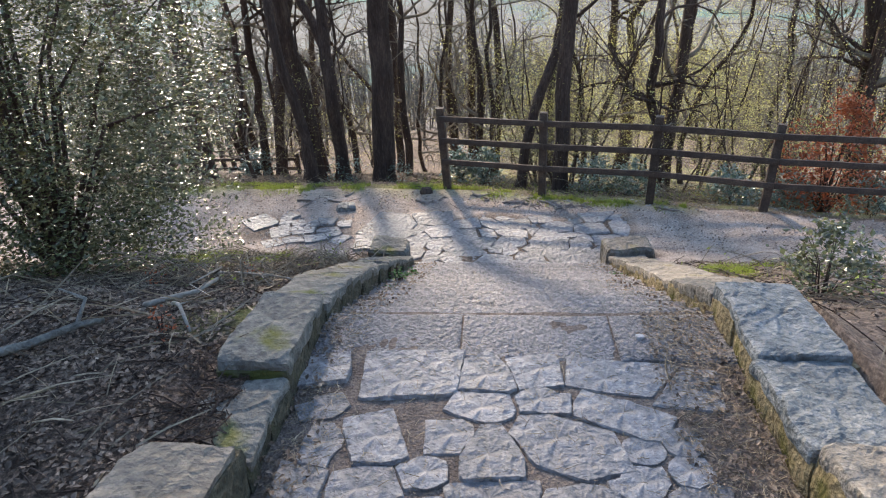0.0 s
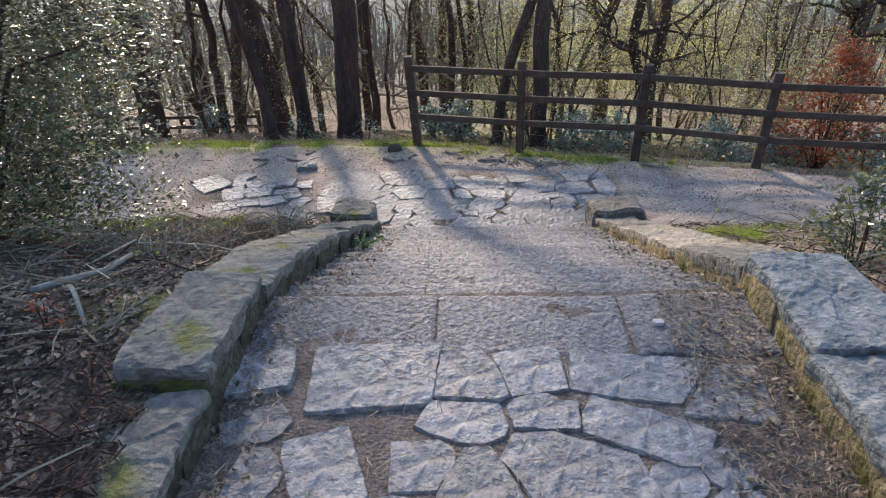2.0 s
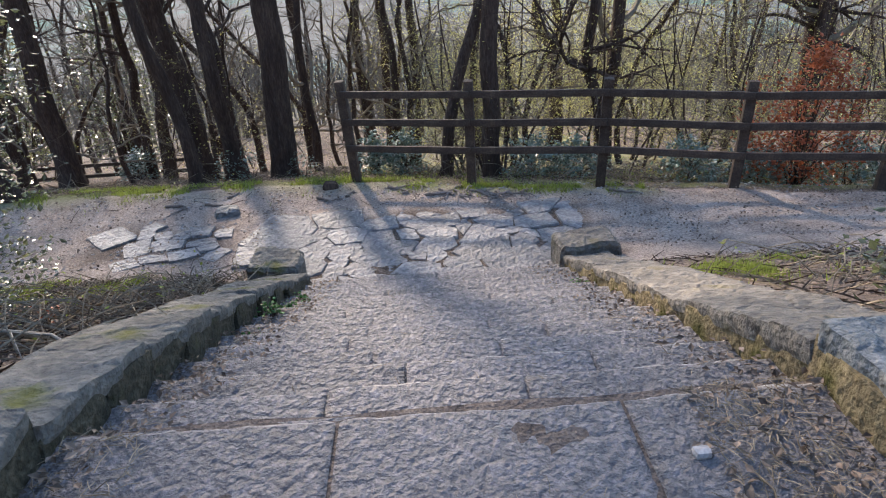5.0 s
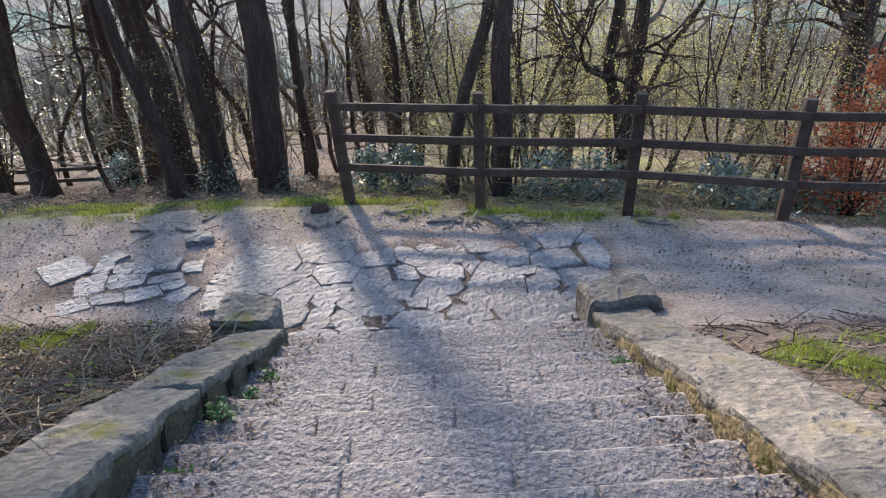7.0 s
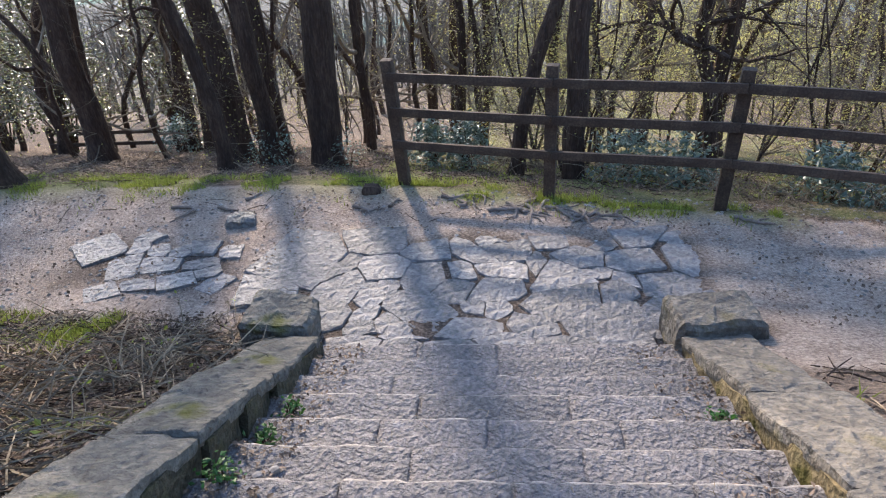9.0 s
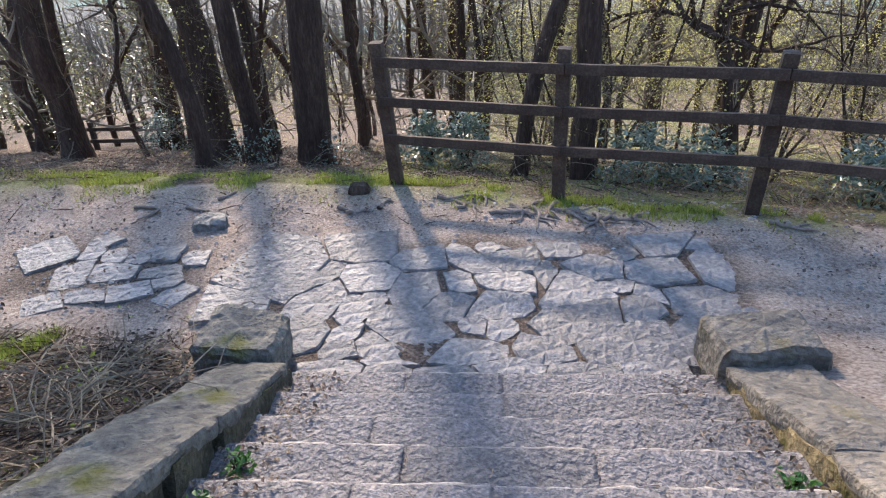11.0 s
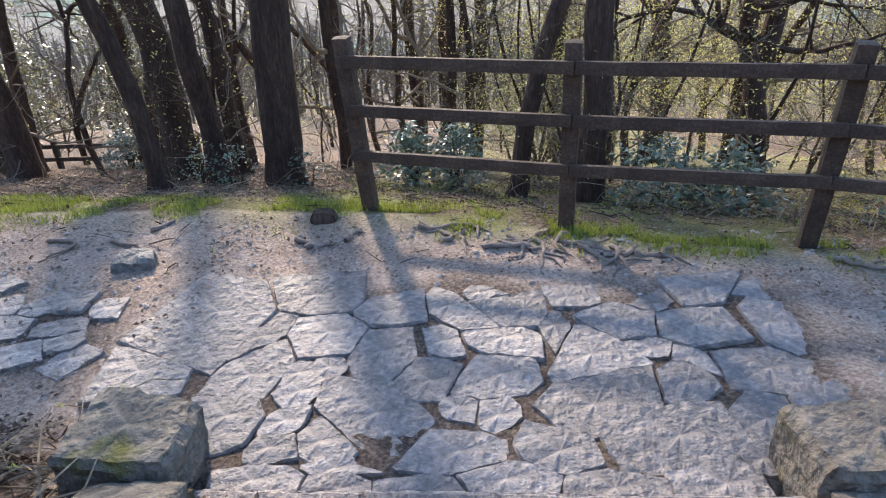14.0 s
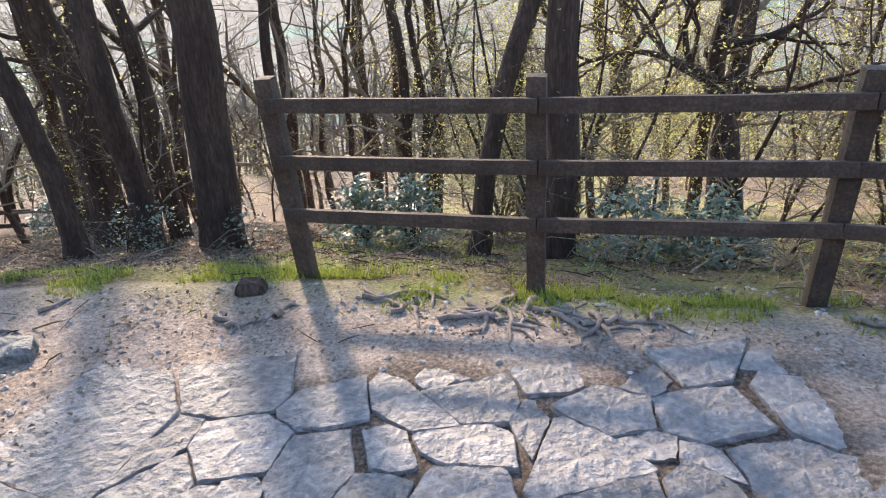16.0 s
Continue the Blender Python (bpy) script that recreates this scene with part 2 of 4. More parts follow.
def ground_z(x, y):
    d = y - fence_y(min(max(x, -6), 7))
    if d > 0:
        z = -float(np.interp(d, [0, 0.6, 2, 20, 60, 120, 260, 520, 900], [0.0, 0.12, 0.62, 6.2, 17, 27, 30, 4, -4]))
    else:
        z = bank(x, y)
    f = min(1.0, abs(y) / 50)
    z += 0.05 * noise.noise(Vector((x * 0.8, y * 0.8, 1.0))) + 0.02 * noise.noise(Vector((x * 3.1, y * 3.1, 2.0))) + f * 2.5 * noise.noise(Vector((x * 0.03, y * 0.03, 0)))
    if -0.85 < x < 2.15 and y < 0.3:
        z -= 0.34
    elif -1.6 < x < 2.5 and 0.2 < y < 2.4:
        e = min(1.0, (2.4 - y) * 3, (2.5 - x) * 3, (x + 1.6) * 3)
        z = z * (1 - e) + e * (0.006 + 0.004 * noise.noise(Vector((x * 9, y * 9, 0))) + float(np.interp(y, [0.3, 1.2], [0.05, 0.0])))
    return z


def spaced(fine_from, fine_to, step, limit):
    v = list(np.arange(fine_from, fine_to, step))
    g, a, b = step, v[0], v[-1]
    lo, hi = [], []
    while b < limit:
        g *= 1.16
        a, b = a - g, b + g
        lo.append(a)
        hi.append(b)
    return lo[::-1] + v + hi


GX, GY = spaced(-6.5, 6.5, 0.11, 900), spaced(-7.0, 6.0, 0.11, 900)
gv = [(x, y, ground_z(x, y)) for y in GY for x in GX]
w = len(GX)
gf = [(j * w + i, j * w + i + 1, (j + 1) * w + i + 1, (j + 1) * w + i) for j in range(len(GY) - 1) for i in range(w - 1)]


def ground_material():
    m = bpy.data.materials.new("woodland_ground")
    m.use_nodes = True
    n, l = m.node_tree.nodes, m.node_tree.links
    bs = n["Principled BSDF"]
    bs.inputs["Roughness"].default_value = 0.95
    bs.inputs["Specular IOR Level"].default_value = 0.15
    co = n.new("ShaderNodeTexCoord")
    def tex(scale, detail=6):
        t = n.new("ShaderNodeTexNoise")
        t.inputs["Scale"].default_value, t.inputs["Detail"].default_value, t.inputs["Roughness"].default_value = scale, detail, 0.7
        l.new(co.outputs["Object"], t.inputs["Vector"])
        return t.outputs[0]
    def ramp(src, stops):
        r = n.new("ShaderNodeValToRGB")
        e = r.color_ramp.elements
        while len(e) < len(stops):
            e.new(0.5)
        for i, (p, c) in enumerate(stops):
            e[i].position, e[i].color = p, (*c, 1)
        l.new(src, r.inputs[0])
        return r.outputs[0]
    def blend(f, a, b):
        x = n.new("ShaderNodeMix")
        x.data_type = "RGBA"
        l.new(f, x.inputs[0])
        l.new(a, x.inputs[6])
        l.new(b, x.inputs[7])
        return x.outputs[2]
    def att(name):
        a = n.new("ShaderNodeAttribute")
        a.attribute_name = name
        return a.outputs["Fac"]
    f = tex(38, 10)
    patch = tex(1.7, 10)
    both = n.new("ShaderNodeMix")
    both.inputs[0].default_value = 0.35
    l.new(f, both.inputs[2])
    l.new(patch, both.inputs[3])
    earth = ramp(both.outputs[0], [(0.37, (0.14, 0.108, 0.088)), (0.5, (0.35, 0.28, 0.228)), (0.62, (0.58, 0.48, 0.40))])
    soil = ramp(f, [(0.36, (0.028, 0.021, 0.016)), (0.5, (0.085, 0.064, 0.05)), (0.64, (0.2, 0.155, 0.12))])
    litter = ramp(tex(28, 5), [(0.33, (0.028, 0.02, 0.015)), (0.5, (0.10, 0.073, 0.054)), (0.64, (0.28, 0.205, 0.15))])
    grass = ramp(tex(40, 4), [(0.3, (0.06, 0.075, 0.02)), (0.5, (0.17, 0.19, 0.055)), (0.66, (0.31, 0.30, 0.11))])
    # Far ground: field colours with distance haze mixed into the colour.
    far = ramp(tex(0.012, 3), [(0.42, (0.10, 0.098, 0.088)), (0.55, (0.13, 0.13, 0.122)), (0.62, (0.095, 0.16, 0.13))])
    c = blend(att("litter"), earth, litter)
    c = blend(att("soil"), c, soil)
    c = blend(att("grass"), c, grass)
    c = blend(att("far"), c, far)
    l.new(c, bs.inputs["Base Color"])
    bp = n.new("ShaderNodeBump")
    bp.inputs["Strength"].default_value, bp.inputs["Distance"].default_value = 1.0, 0.035
    l.new(f, bp.inputs["Height"])
    l.new(bp.outputs[0], bs.inputs["Normal"])
    return m


GROUND = ground_material()
gme = mesh_of("ground", gv, gf, GROUND, True)
masks = {"litter": [], "grass": [], "far": [], "soil": []}
for x, y, z in gv:
    d = y - fence_y(x)
    nz = noise.noise(Vector((x * 1.3, y * 1.3, 5.0)))
    lit = 1.0 if d > 0.12 else (1.0 if y < 0.55 and x < 0 else (0.75 if y < -0.4 and x > 0 else 0.0))
    if -1.5 < x < 2.4 and 0.2 < y < 2.15:
        lit = 0.0
    masks["litter"].append(lit)
    inside = min(x + 1.6, 2.55 - x, y - 0.2, 2.15 - y) + 0.25 * nz
    beside = min(x + 3.7, -1.7 - x, y - 0.95, 2.3 - y) + 0.3 * nz
    masks["soil"].append(min(0.9, max(0.0, 4 * inside, 2 * beside)))
    g = max(0.0, 1 - abs(d - (0.1 if x > -0.4 else 0.4)) / (0.4 if x > -0.4 else 0.8)) * (0.7 + nz) if d < 1.2 and x < 3.6 else 0.0
    if d > 0.3 and -1 < x < 9:
        g = 0.35 + 0.8 * nz
    if -4.5 < x < -2.5 and 0.0 < y < 0.8:
        g = 0.5 + 1.2 * nz
    if x < -1.1 and y < -1.0:
        g = max(0.0, nz * 1.6 - 0.25)
    masks["grass"].append(min(1.0, max(0.0, g)))
    # Weight of the hazed colour, rising with distance from the origin.
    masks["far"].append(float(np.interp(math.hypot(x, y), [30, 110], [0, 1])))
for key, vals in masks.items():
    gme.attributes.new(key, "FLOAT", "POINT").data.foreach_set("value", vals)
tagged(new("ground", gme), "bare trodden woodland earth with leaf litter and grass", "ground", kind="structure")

# ---- stairs ----
NOSE_Y, GOING, NOSE_Z, RISE, COUNT = 0.20, 0.32, 0.20, 0.135, 14
STAIR_L, STAIR_R = -0.74, 1.84
stairs = tagged(new("stone_stairs"), "worn tooled grey sandstone steps between low walls", "stairs", kind="structure")
JOINTS = {0: (0.0, 0.57), 1: (0.57,), 2: (-0.07, 1.2), 3: (0.12, 0.94), 4: (-0.04, 0.5, 1.15), 5: (0.16, 0.92), 6: (-0.09, 0.6, 1.3), 8: (0.12, 0.8), 10: (0.2, 0.79), 12: (0.09, 0.8), 13: (0.17, 1.05)}
srng = random.Random(4)


def step_row(k, y, z, depth, joints):
    xs = [STAIR_L, *joints, STAIR_R]
    piece("joint_fill", rock_mesh("joint_fill", STAIR_R - STAIR_L - 0.02, depth - 0.016, 0.2, STEP, 8, 2, 1, 0.003, 0.004, k), stairs, pose((STAIR_L + STAIR_R) / 2, y - depth / 2, z - 0.012))
    for a, b in zip(xs, xs[1:]):
        me = rock_mesh("step_block", b - a - 0.004, depth, 0.24, STEP, max(4, int((b - a) / 0.03)), 12, 2, 0.008, 0.012, srng.uniform(0, 50), True)
        piece("step_block", me, stairs, pose((a + b) / 2, y - depth / 2, z + srng.uniform(-0.004, 0.004), srng.uniform(-0.6, 0.6), srng.uniform(-0.25, 0.25), 0))


TOP_Z = NOSE_Z + RISE * (COUNT - 1)
for k in range(COUNT):
    js = JOINTS.get(k) or (srng.uniform(0.0, 0.4), srng.uniform(0.8, 1.3))
    step_row(k, NOSE_Y - GOING * k, float(np.interp(k, [0, 4, 13], [0.18, 0.70, TOP_Z])), 0.40 if k < 13 else 0.52, js)
for k in range(1, 9):
    step_row(k, -5.75 - GOING * (k - 1), TOP_Z + 0.02 + RISE * k, 0.40, (srng.uniform(0.0, 0.4), srng.uniform(0.8, 1.3)))
bed = rock_mesh("stair_bed", 2.6, 1.9, 0.3, SOIL, 20, 14, 2, 0.012, 0.01, 3.0)
piece("stair_bed", bed, stairs, pose(0.56, -4.9, TOP_Z - 0.009))


# ---- crazy paving ----
def clip_half(poly, px, py, nx, ny):
    out = []
    for i in range(len(poly)):
        a, b = poly[i], poly[(i + 1) % len(poly)]
        da, db = (a[0] - px) * nx + (a[1] - py) * ny, (b[0] - px) * nx + (b[1] - py) * ny
        if da <= 0:
            out.append(a)
        if da * db < 0:
            t = da / (da - db)
            out.append((a[0] + (b[0] - a[0]) * t, a[1] + (b[1] - a[1]) * t))
    return out


def metric(flag):
    x, y, a, b, t = flag
    c, q, u, v = math.cos(t), math.sin(t), 1 / (a * a), 1 / (b * b)
    return u * c * c + v * q * q, (u - v) * c * q, u * q * q + v * c * c


def cell(flags, i):
    """The outline of flag i: its own oblong, cut straight where neighbours butt against it."""
    x, y, a, b, t = flags[i]
    c, q = math.cos(t), math.sin(t)
    a, b = a + min(0.36 * a, 0.052), b + min(0.36 * b, 0.052)
    poly = [(x + c * u * a - q * v * b, y + q * u * a + c * v * b) for u, v in ((-1, -1), (1, -1), (1, 1), (-1, 1))]
    mi = metric(flags[i])
    for j, o in enumerate(flags):
        dx, dy = o[0] - x, o[1] - y
        if j == i or math.hypot(dx, dy) > 1.6:
            continue
        mj = metric(o)
        gx, gy = mi[0] * dx + mi[1] * dy, mi[1] * dx + mi[2] * dy
        hx, hy = mj[0] * dx + mj[1] * dy, mj[1] * dx + mj[2] * dy
        si, sj = 1 / math.sqrt(gx * dx + gy * dy), 1 / math.sqrt(hx * dx + hy * dy)
        k = si / (si + sj)
        lg, lh = math.hypot(gx, gy), math.hypot(hx, hy)
        poly = clip_half(poly, x + dx * k, y + dy * k, gx / lg + hx / lh, gy / lg + hy / lh)
    return poly


def flag_mesh(poly, gap, thick, seed, relief=1.0):
    """One flagstone from its outline: chipped straight edges, crisp arris, face split in shallow layers."""
    cx, cy = sum(p[0] for p in poly) / len(poly), sum(p[1] for p in poly) / len(poly)
    for a, b in list(zip(poly, poly[1:] + poly[:1])):
        nx, ny = b[1] - a[1], a[0] - b[0]
        ln = math.hypot(nx, ny) + 1e-9
        g = gap * (0.3 + 1.6 * abs(noise.noise(Vector((a[0] * 7 + seed, a[1] * 7, 0)))))
        cut = clip_half(poly, a[0] - nx / ln * g, a[1] - ny / ln * g, nx / ln + 0.05 * math.sin(seed * 7 + a[0] * 9), ny / ln + 0.05 * math.cos(seed * 5 + a[1] * 9))
        poly = cut if len(cut) > 2 else poly
    ring = []
    for i in range(len(poly)):
        a, b = poly[i], poly[(i + 1) % len(poly)]
        ln = math.hypot(b[0] - a[0], b[1] - a[1])
        if ln < 0.004:
            continue
        n = max(1, int(ln / 0.03))
        ring += [(a[0] + (b[0] - a[0]) * k / n, a[1] + (b[1] - a[1]) * k / n) for k in range(n)]
    m = len(ring)
    sx, sy = 3 * noise.noise(Vector((seed, 2, 3))), 3 * noise.noise(Vector((seed, 7, 3)))
    def face(dx, dy):
        q = Vector((dx * 4 + seed, dy * 4, 9.0))
        layer = noise.noise(q * 0.8) + 0.5 * noise.noise(q * 2.1)
        step = math.floor(layer * 3.2) / 3.2
        return relief * (0.009 * step + 0.008 * noise.noise(q * 1.3) + 0.008 * noise.noise(Vector((dx * 17 + seed + sx * dy, dy * 17 + sy * dx, 1))))
    def level(shrink):
        out = []
        for x, y in ring:
            dx, dy = x - cx, y - cy
            r = math.hypot(dx, dy) + 1e-6
            q = Vector((x * 9 + seed, y * 9, seed))
            k = max(0.1, r - shrink + 0.006 * noise.noise(q) + 0.005 * noise.noise(q * 3.1)) / r
            out.append((dx * k, dy * k))
        return out
    V = [(x, y, -thick) for x, y in level(-0.006)] + [(x, y, -0.008 + face(x, y)) for x, y in level(0.0)] + [(x, y, face(x, y)) for x, y in level(0.005)]
    F = [(r * m + i, r * m + (i + 1) % m, (r + 1) * m + (i + 1) % m, (r + 1) * m + i) for r in range(2) for i in range(m)]
    bm = bmesh.new()
    bm.faces.new([bm.verts.new((x, y, 0)) for x, y in level(0.005)])
    for axis in ((1, 0, 0), (0, 1, 0)):
        far = max(abs(v.co.dot(Vector(axis))) for v in bm.verts)
        at = -far + 0.02
        while at < far:
            bmesh.ops.bisect_plane(bm, geom=bm.verts[:] + bm.edges[:] + bm.faces[:], plane_co=Vector(axis) * at, plane_no=axis)
            at += 0.042
    bm.verts.index_update()
    base = len(V)
    V += [(v.co.x, v.co.y, face(v.co.x, v.co.y)) for v in bm.verts]
    F += [tuple(base + v.index for v in f.verts) for f in bm.faces]
    bm.free()
    return (cx, cy), mesh_of("flagstone", V, F, FLAG, True)


def pave(parent, flags, z, gap, rng, tilt=1.0, thick=0.08, relief=1.0):
    flags = [(x, y, a, b, radians(t)) for x, y, a, b, t in flags]
    for i in range(len(flags)):
        poly = cell(flags, i)
        if len(poly) < 3:
            continue
        (cx, cy), me = flag_mesh(poly, gap, thick, rng.uniform(0, 90), relief)
        piece("flagstone", me, parent, pose(cx, cy, z(cx, cy) + rng.uniform(-0.005, 0.012), rng.gauss(0, tilt), rng.gauss(0, tilt), 0))


prng = random.Random(8)
# each flag: centre x, y, half length, half width, turn in degrees
FLAGS_BACK = [(1.91, 2.0, 0.3, 0.14, 6), (2.27, 1.99, 0.25, 0.1, 9), (0.54, 1.96, 0.12, 0.05, 155), (-0.6, 1.95, 0.27, 0.26, 6), (1.07, 1.94, 0.14, 0.11, 1), (1.62, 1.89, 0.15, 0.06, 40),
              (0.62, 1.84, 0.26, 0.24, 87), (-0.07, 1.79, 0.2, 0.14, 18), (0.39, 1.74, 0.32, 0.12, 144), (2.23, 1.62, 0.27, 0.11, 95), (-1.21, 1.61, 0.54, 0.39, 73), (1.36, 1.6, 0.19, 0.18, 118),
              (1.75, 1.58, 0.23, 0.15, 9), (-0.79, 1.52, 0.27, 0.1, 64), (0.93, 1.5, 0.21, 0.06, 93), (-0.45, 1.48, 0.29, 0.21, 132)]
FLAGS_MIDDLE = [(0.27, 1.45, 0.13, 0.08, 103), (0.65, 1.44, 0.22, 0.13, 143), (1.45, 1.42, 0.16, 0.08, 164), (1.11, 1.31, 0.25, 0.25, 15), (-0.1, 1.28, 0.25, 0.18, 100), (1.66, 1.28, 0.17, 0.05, 130),
                (-0.36, 1.23, 0.1, 0.08, 159), (-0.77, 1.19, 0.33, 0.17, 81), (-1.41, 1.16, 0.22, 0.2, 4), (-0.5, 1.15, 0.12, 0.07, 60), (2.06, 1.15, 0.23, 0.18, 2), (0.19, 1.09, 0.17, 0.14, 177),
                (0.53, 1.04, 0.28, 0.16, 51), (1.54, 1.04, 0.13, 0.12, 39), (-0.47, 0.99, 0.11, 0.1, 41), (1.15, 0.96, 0.33, 0.19, 36)]
FLAGS_FRONT = [(2.19, 0.89, 0.15, 0.11, 36), (0.43, 0.87, 0.1, 0.09, 74), (0.54, 0.85, 0.12, 0.1, 127), (1.86, 0.79, 0.19, 0.11, 50), (-0.78, 0.77, 0.2, 0.12, 119), (-0.07, 0.75, 0.47, 0.23, 125),
               (-0.49, 0.74, 0.11, 0.06, 25), (1.44, 0.62, 0.32, 0.17, 18), (-0.24, 0.59, 0.13, 0.11, 151), (0.85, 0.54, 0.17, 0.11, 154), (-0.5, 0.53, 0.1, 0.06, 12), (0.31, 0.52, 0.26, 0.12, 179),
               (1.75, 0.49, 0.06, 0.05, 80), (-0.13, 0.41, 0.15, 0.05, 0)]
FLAGS_FOOT = [(-0.5, 0.30, 0.18, 0.09, 3), (0.62, 0.33, 0.2, 0.1, 176), (1.05, 0.30, 0.2, 0.09, 2), (1.5, 0.33, 0.16, 0.1, 4), (0.22, 0.29, 0.2, 0.08, 178), (-0.13, 0.29, 0.15, 0.08, 2)]
FLAGS_SIDE = [(-2.88, 1.59, 0.17, 0.15, 111), (-2.65, 1.62, 0.21, 0.12, 4), (-2.95, 1.97, 0.11, 0.07, 100), (-2.71, 1.88, 0.09, 0.08, 120), (-2.45, 1.89, 0.11, 0.09, 38), (-2.32, 1.93, 0.14, 0.1, 178),
              (-2.19, 1.63, 0.13, 0.07, 17), (-2.08, 1.45, 0.11, 0.06, 27), (-3.36, 1.96, 0.23, 0.18, 131), (-2.31, 1.33, 0.18, 0.1, 24), (-2.61, 1.25, 0.15, 0.07, 1), (-2.92, 1.15, 0.11, 0.11, 121),
              (-1.93, 1.29, 0.12, 0.08, 60), (-1.96, 1.82, 0.09, 0.08, 95), (-2.93, 2.16, 0.1, 0.08, 55)]
lower = tagged(new("paving"), "crazy paving of pale grey sandstone flags", "pavement", kind="structure")
pave(lower, FLAGS_BACK + FLAGS_MIDDLE + FLAGS_FRONT + FLAGS_FOOT, lambda x, y: 0.023 + float(np.interp(y, [0.3, 1.2], [0.05, 0.0])), 0.004, prng, 0.8)
pave(lower, FLAGS_SIDE, lambda x, y: 0.020 + ground_z(x, y), 0.003, prng, 1.0)
FLAGS_LANDING = [(-0.05, -4.61, 0.25, 0.16, 3), (0.3, -4.63, 0.14, 0.12, 120), (0.59, -4.57, 0.11, 0.11, 102), (1.09, -4.62, 0.3, 0.11, 172), (-0.51, -4.89, 0.1, 0.05, 28), (-0.57, -4.58, 0.11, 0.1, 14),
                 (0.31, -4.85, 0.13, 0.1, 160), (0.61, -4.84, 0.11, 0.06, 179), (0.98, -4.92, 0.19, 0.09, 152), (1.33, -4.69, 0.15, 0.13, 170), (-0.21, -5.12, 0.14, 0.1, 110), (-0.46, -5.16, 0.12, 0.06, 84),
                 (0.78, -5.18, 0.32, 0.13, 159)]
FLAGS_LANDING_EDGE = [(0.15, -5.09, 0.09, 0.09, 4), (0.35, -5.21, 0.15, 0.11, 91), (1.01, -5.17, 0.08, 0.04, 13), (1.23, -5.11, 0.05, 0.03, 76), (1.22, -5.28, 0.07, 0.04, 15),
                      (0.04, -5.34, 0.09, 0.06, 9), (0.98, -5.35, 0.1, 0.07, 9), (-0.5, -5.42, 0.1, 0.09, 86), (-0.2, -5.42, 0.13, 0.1, 17), (0.36, -5.48, 0.16, 0.1, 6), (0.7, -5.52, 0.15, 0.1, 11),
                      (1.2, -5.5, 0.13, 0.1, 69), (-0.45, -5.66, 0.15, 0.09, 0), (0.05, -5.6, 0.2, 0.09, 6), (0.95, -5.62, 0.12, 0.09, 29)]
upper = tagged(new("landing_paving"), "irregular worn sandstone flags on the landing", "pavement", kind="structure")
pave(upper, FLAGS_LANDING + FLAGS_LANDING_EDGE, lambda x, y: TOP_Z + 0.003, 0.003, prng, 0.25, relief=0.5)


# ---- side walls ----
def side_wall(name, label, side, rows, face, width):
    """rows: y from, y to, top z at both ends, shift of the face, extra width."""
    wall = tagged(new(name), label, "wall", kind="structure")
    rng = random.Random(side + 20)
    for y0, y1, z0, z1, sh, ex in rows:
        ln = math.hypot(y1 - y0, z1 - z0)
        wd = width + ex
        cx = face + sh + side * wd / 2
        tilt = math.degrees(math.atan2(z0 - z1, y0 - y1))
        # Sunlit left cap takes warm CAP; right landing caps carry bluish shade in colour.
        stone = (CAP if y0 == -5.45 else CAP_MOSSY) if side < 0 else (CAP_SHADED if -5.4 < y0 < -3.0 else CAP)
        me = rock_mesh("capstone", wd, ln - 0.012, 0.10, stone, 18, 34, 3, 0.022, 0.016, rng.uniform(0, 60), ledge=0.03)
        piece("capstone", me, wall, pose(cx, (y0 + y1) / 2, (z0 + z1) / 2, tilt, rng.uniform(-2, 2), rng.uniform(-1.5, 1.5)))
        n = 2
        for i in range(n):
            a, b = y0 + (y1 - y0) * i / n, y0 + (y1 - y0) * (i + 1) / n
            zt = z0 + (z1 - z0) * (i + 0.5) / n
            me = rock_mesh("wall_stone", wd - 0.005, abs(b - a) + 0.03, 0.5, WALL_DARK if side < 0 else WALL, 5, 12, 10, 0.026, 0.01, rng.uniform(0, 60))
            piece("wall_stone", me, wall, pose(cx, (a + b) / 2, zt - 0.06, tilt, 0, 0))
    return wall


side_wall("wall_left", "low mossy sandstone wall with sloping capstones", -1,
          [(0.14, -0.78, 0.295, 0.73, 0.02, 0), (-0.78, -1.6, 0.75, 1.11, 0, 0.02), (-1.6, -2.5, 1.12, 1.50, -0.02, 0), (-2.5, -3.3, 1.51, 1.84, 0, 0.03),
           (-3.3, -4.05, 1.86, 2.10, 0.02, 0), (-4.05, -4.85, 2.17, 2.20, 0.02, -0.04), (-4.85, -5.45, 2.12, 2.14, 0.01, -0.06), (-5.45, -6.3, 2.24, 2.45, 0, 0.0), (-6.3, -8.2, 2.5, 3.3, 0, 0)], -0.69, 0.42)
side_wall("wall_right", "low sandstone wall with broad flat capstones", 1,
          [(0.10, -0.95, 0.325, 0.76, 0, 0), (-0.95, -1.9, 0.79, 1.18, -0.02, 0.05), (-1.9, -2.9, 1.19, 1.62, -0.06, 0.05), (-2.9, -3.9, 1.64, 2.06, -0.10, 0.05),
           (-3.9, -4.7, 2.14, 2.18, -0.12, 0.0), (-4.7, -5.4, 2.16, 2.19, -0.16, 0.0), (-5.4, -6.2, 2.24, 2.42, -0.16, 0.05), (-6.2, -8.2, 2.55, 3.35, -0.1, 0)], 1.8, 0.46)
piece_l = tagged(piece("end_stone", rock_mesh("end_stone", 0.5, 0.46, 0.5, CAP_MOSSY, 18, 18, 10, 0.045, 0.05, 12.0, ledge=0.015), None, pose(-1.03, 0.36, 0.37, -2, 3, -2)), "mossy sandstone end block at the foot of the wall", "stone block")
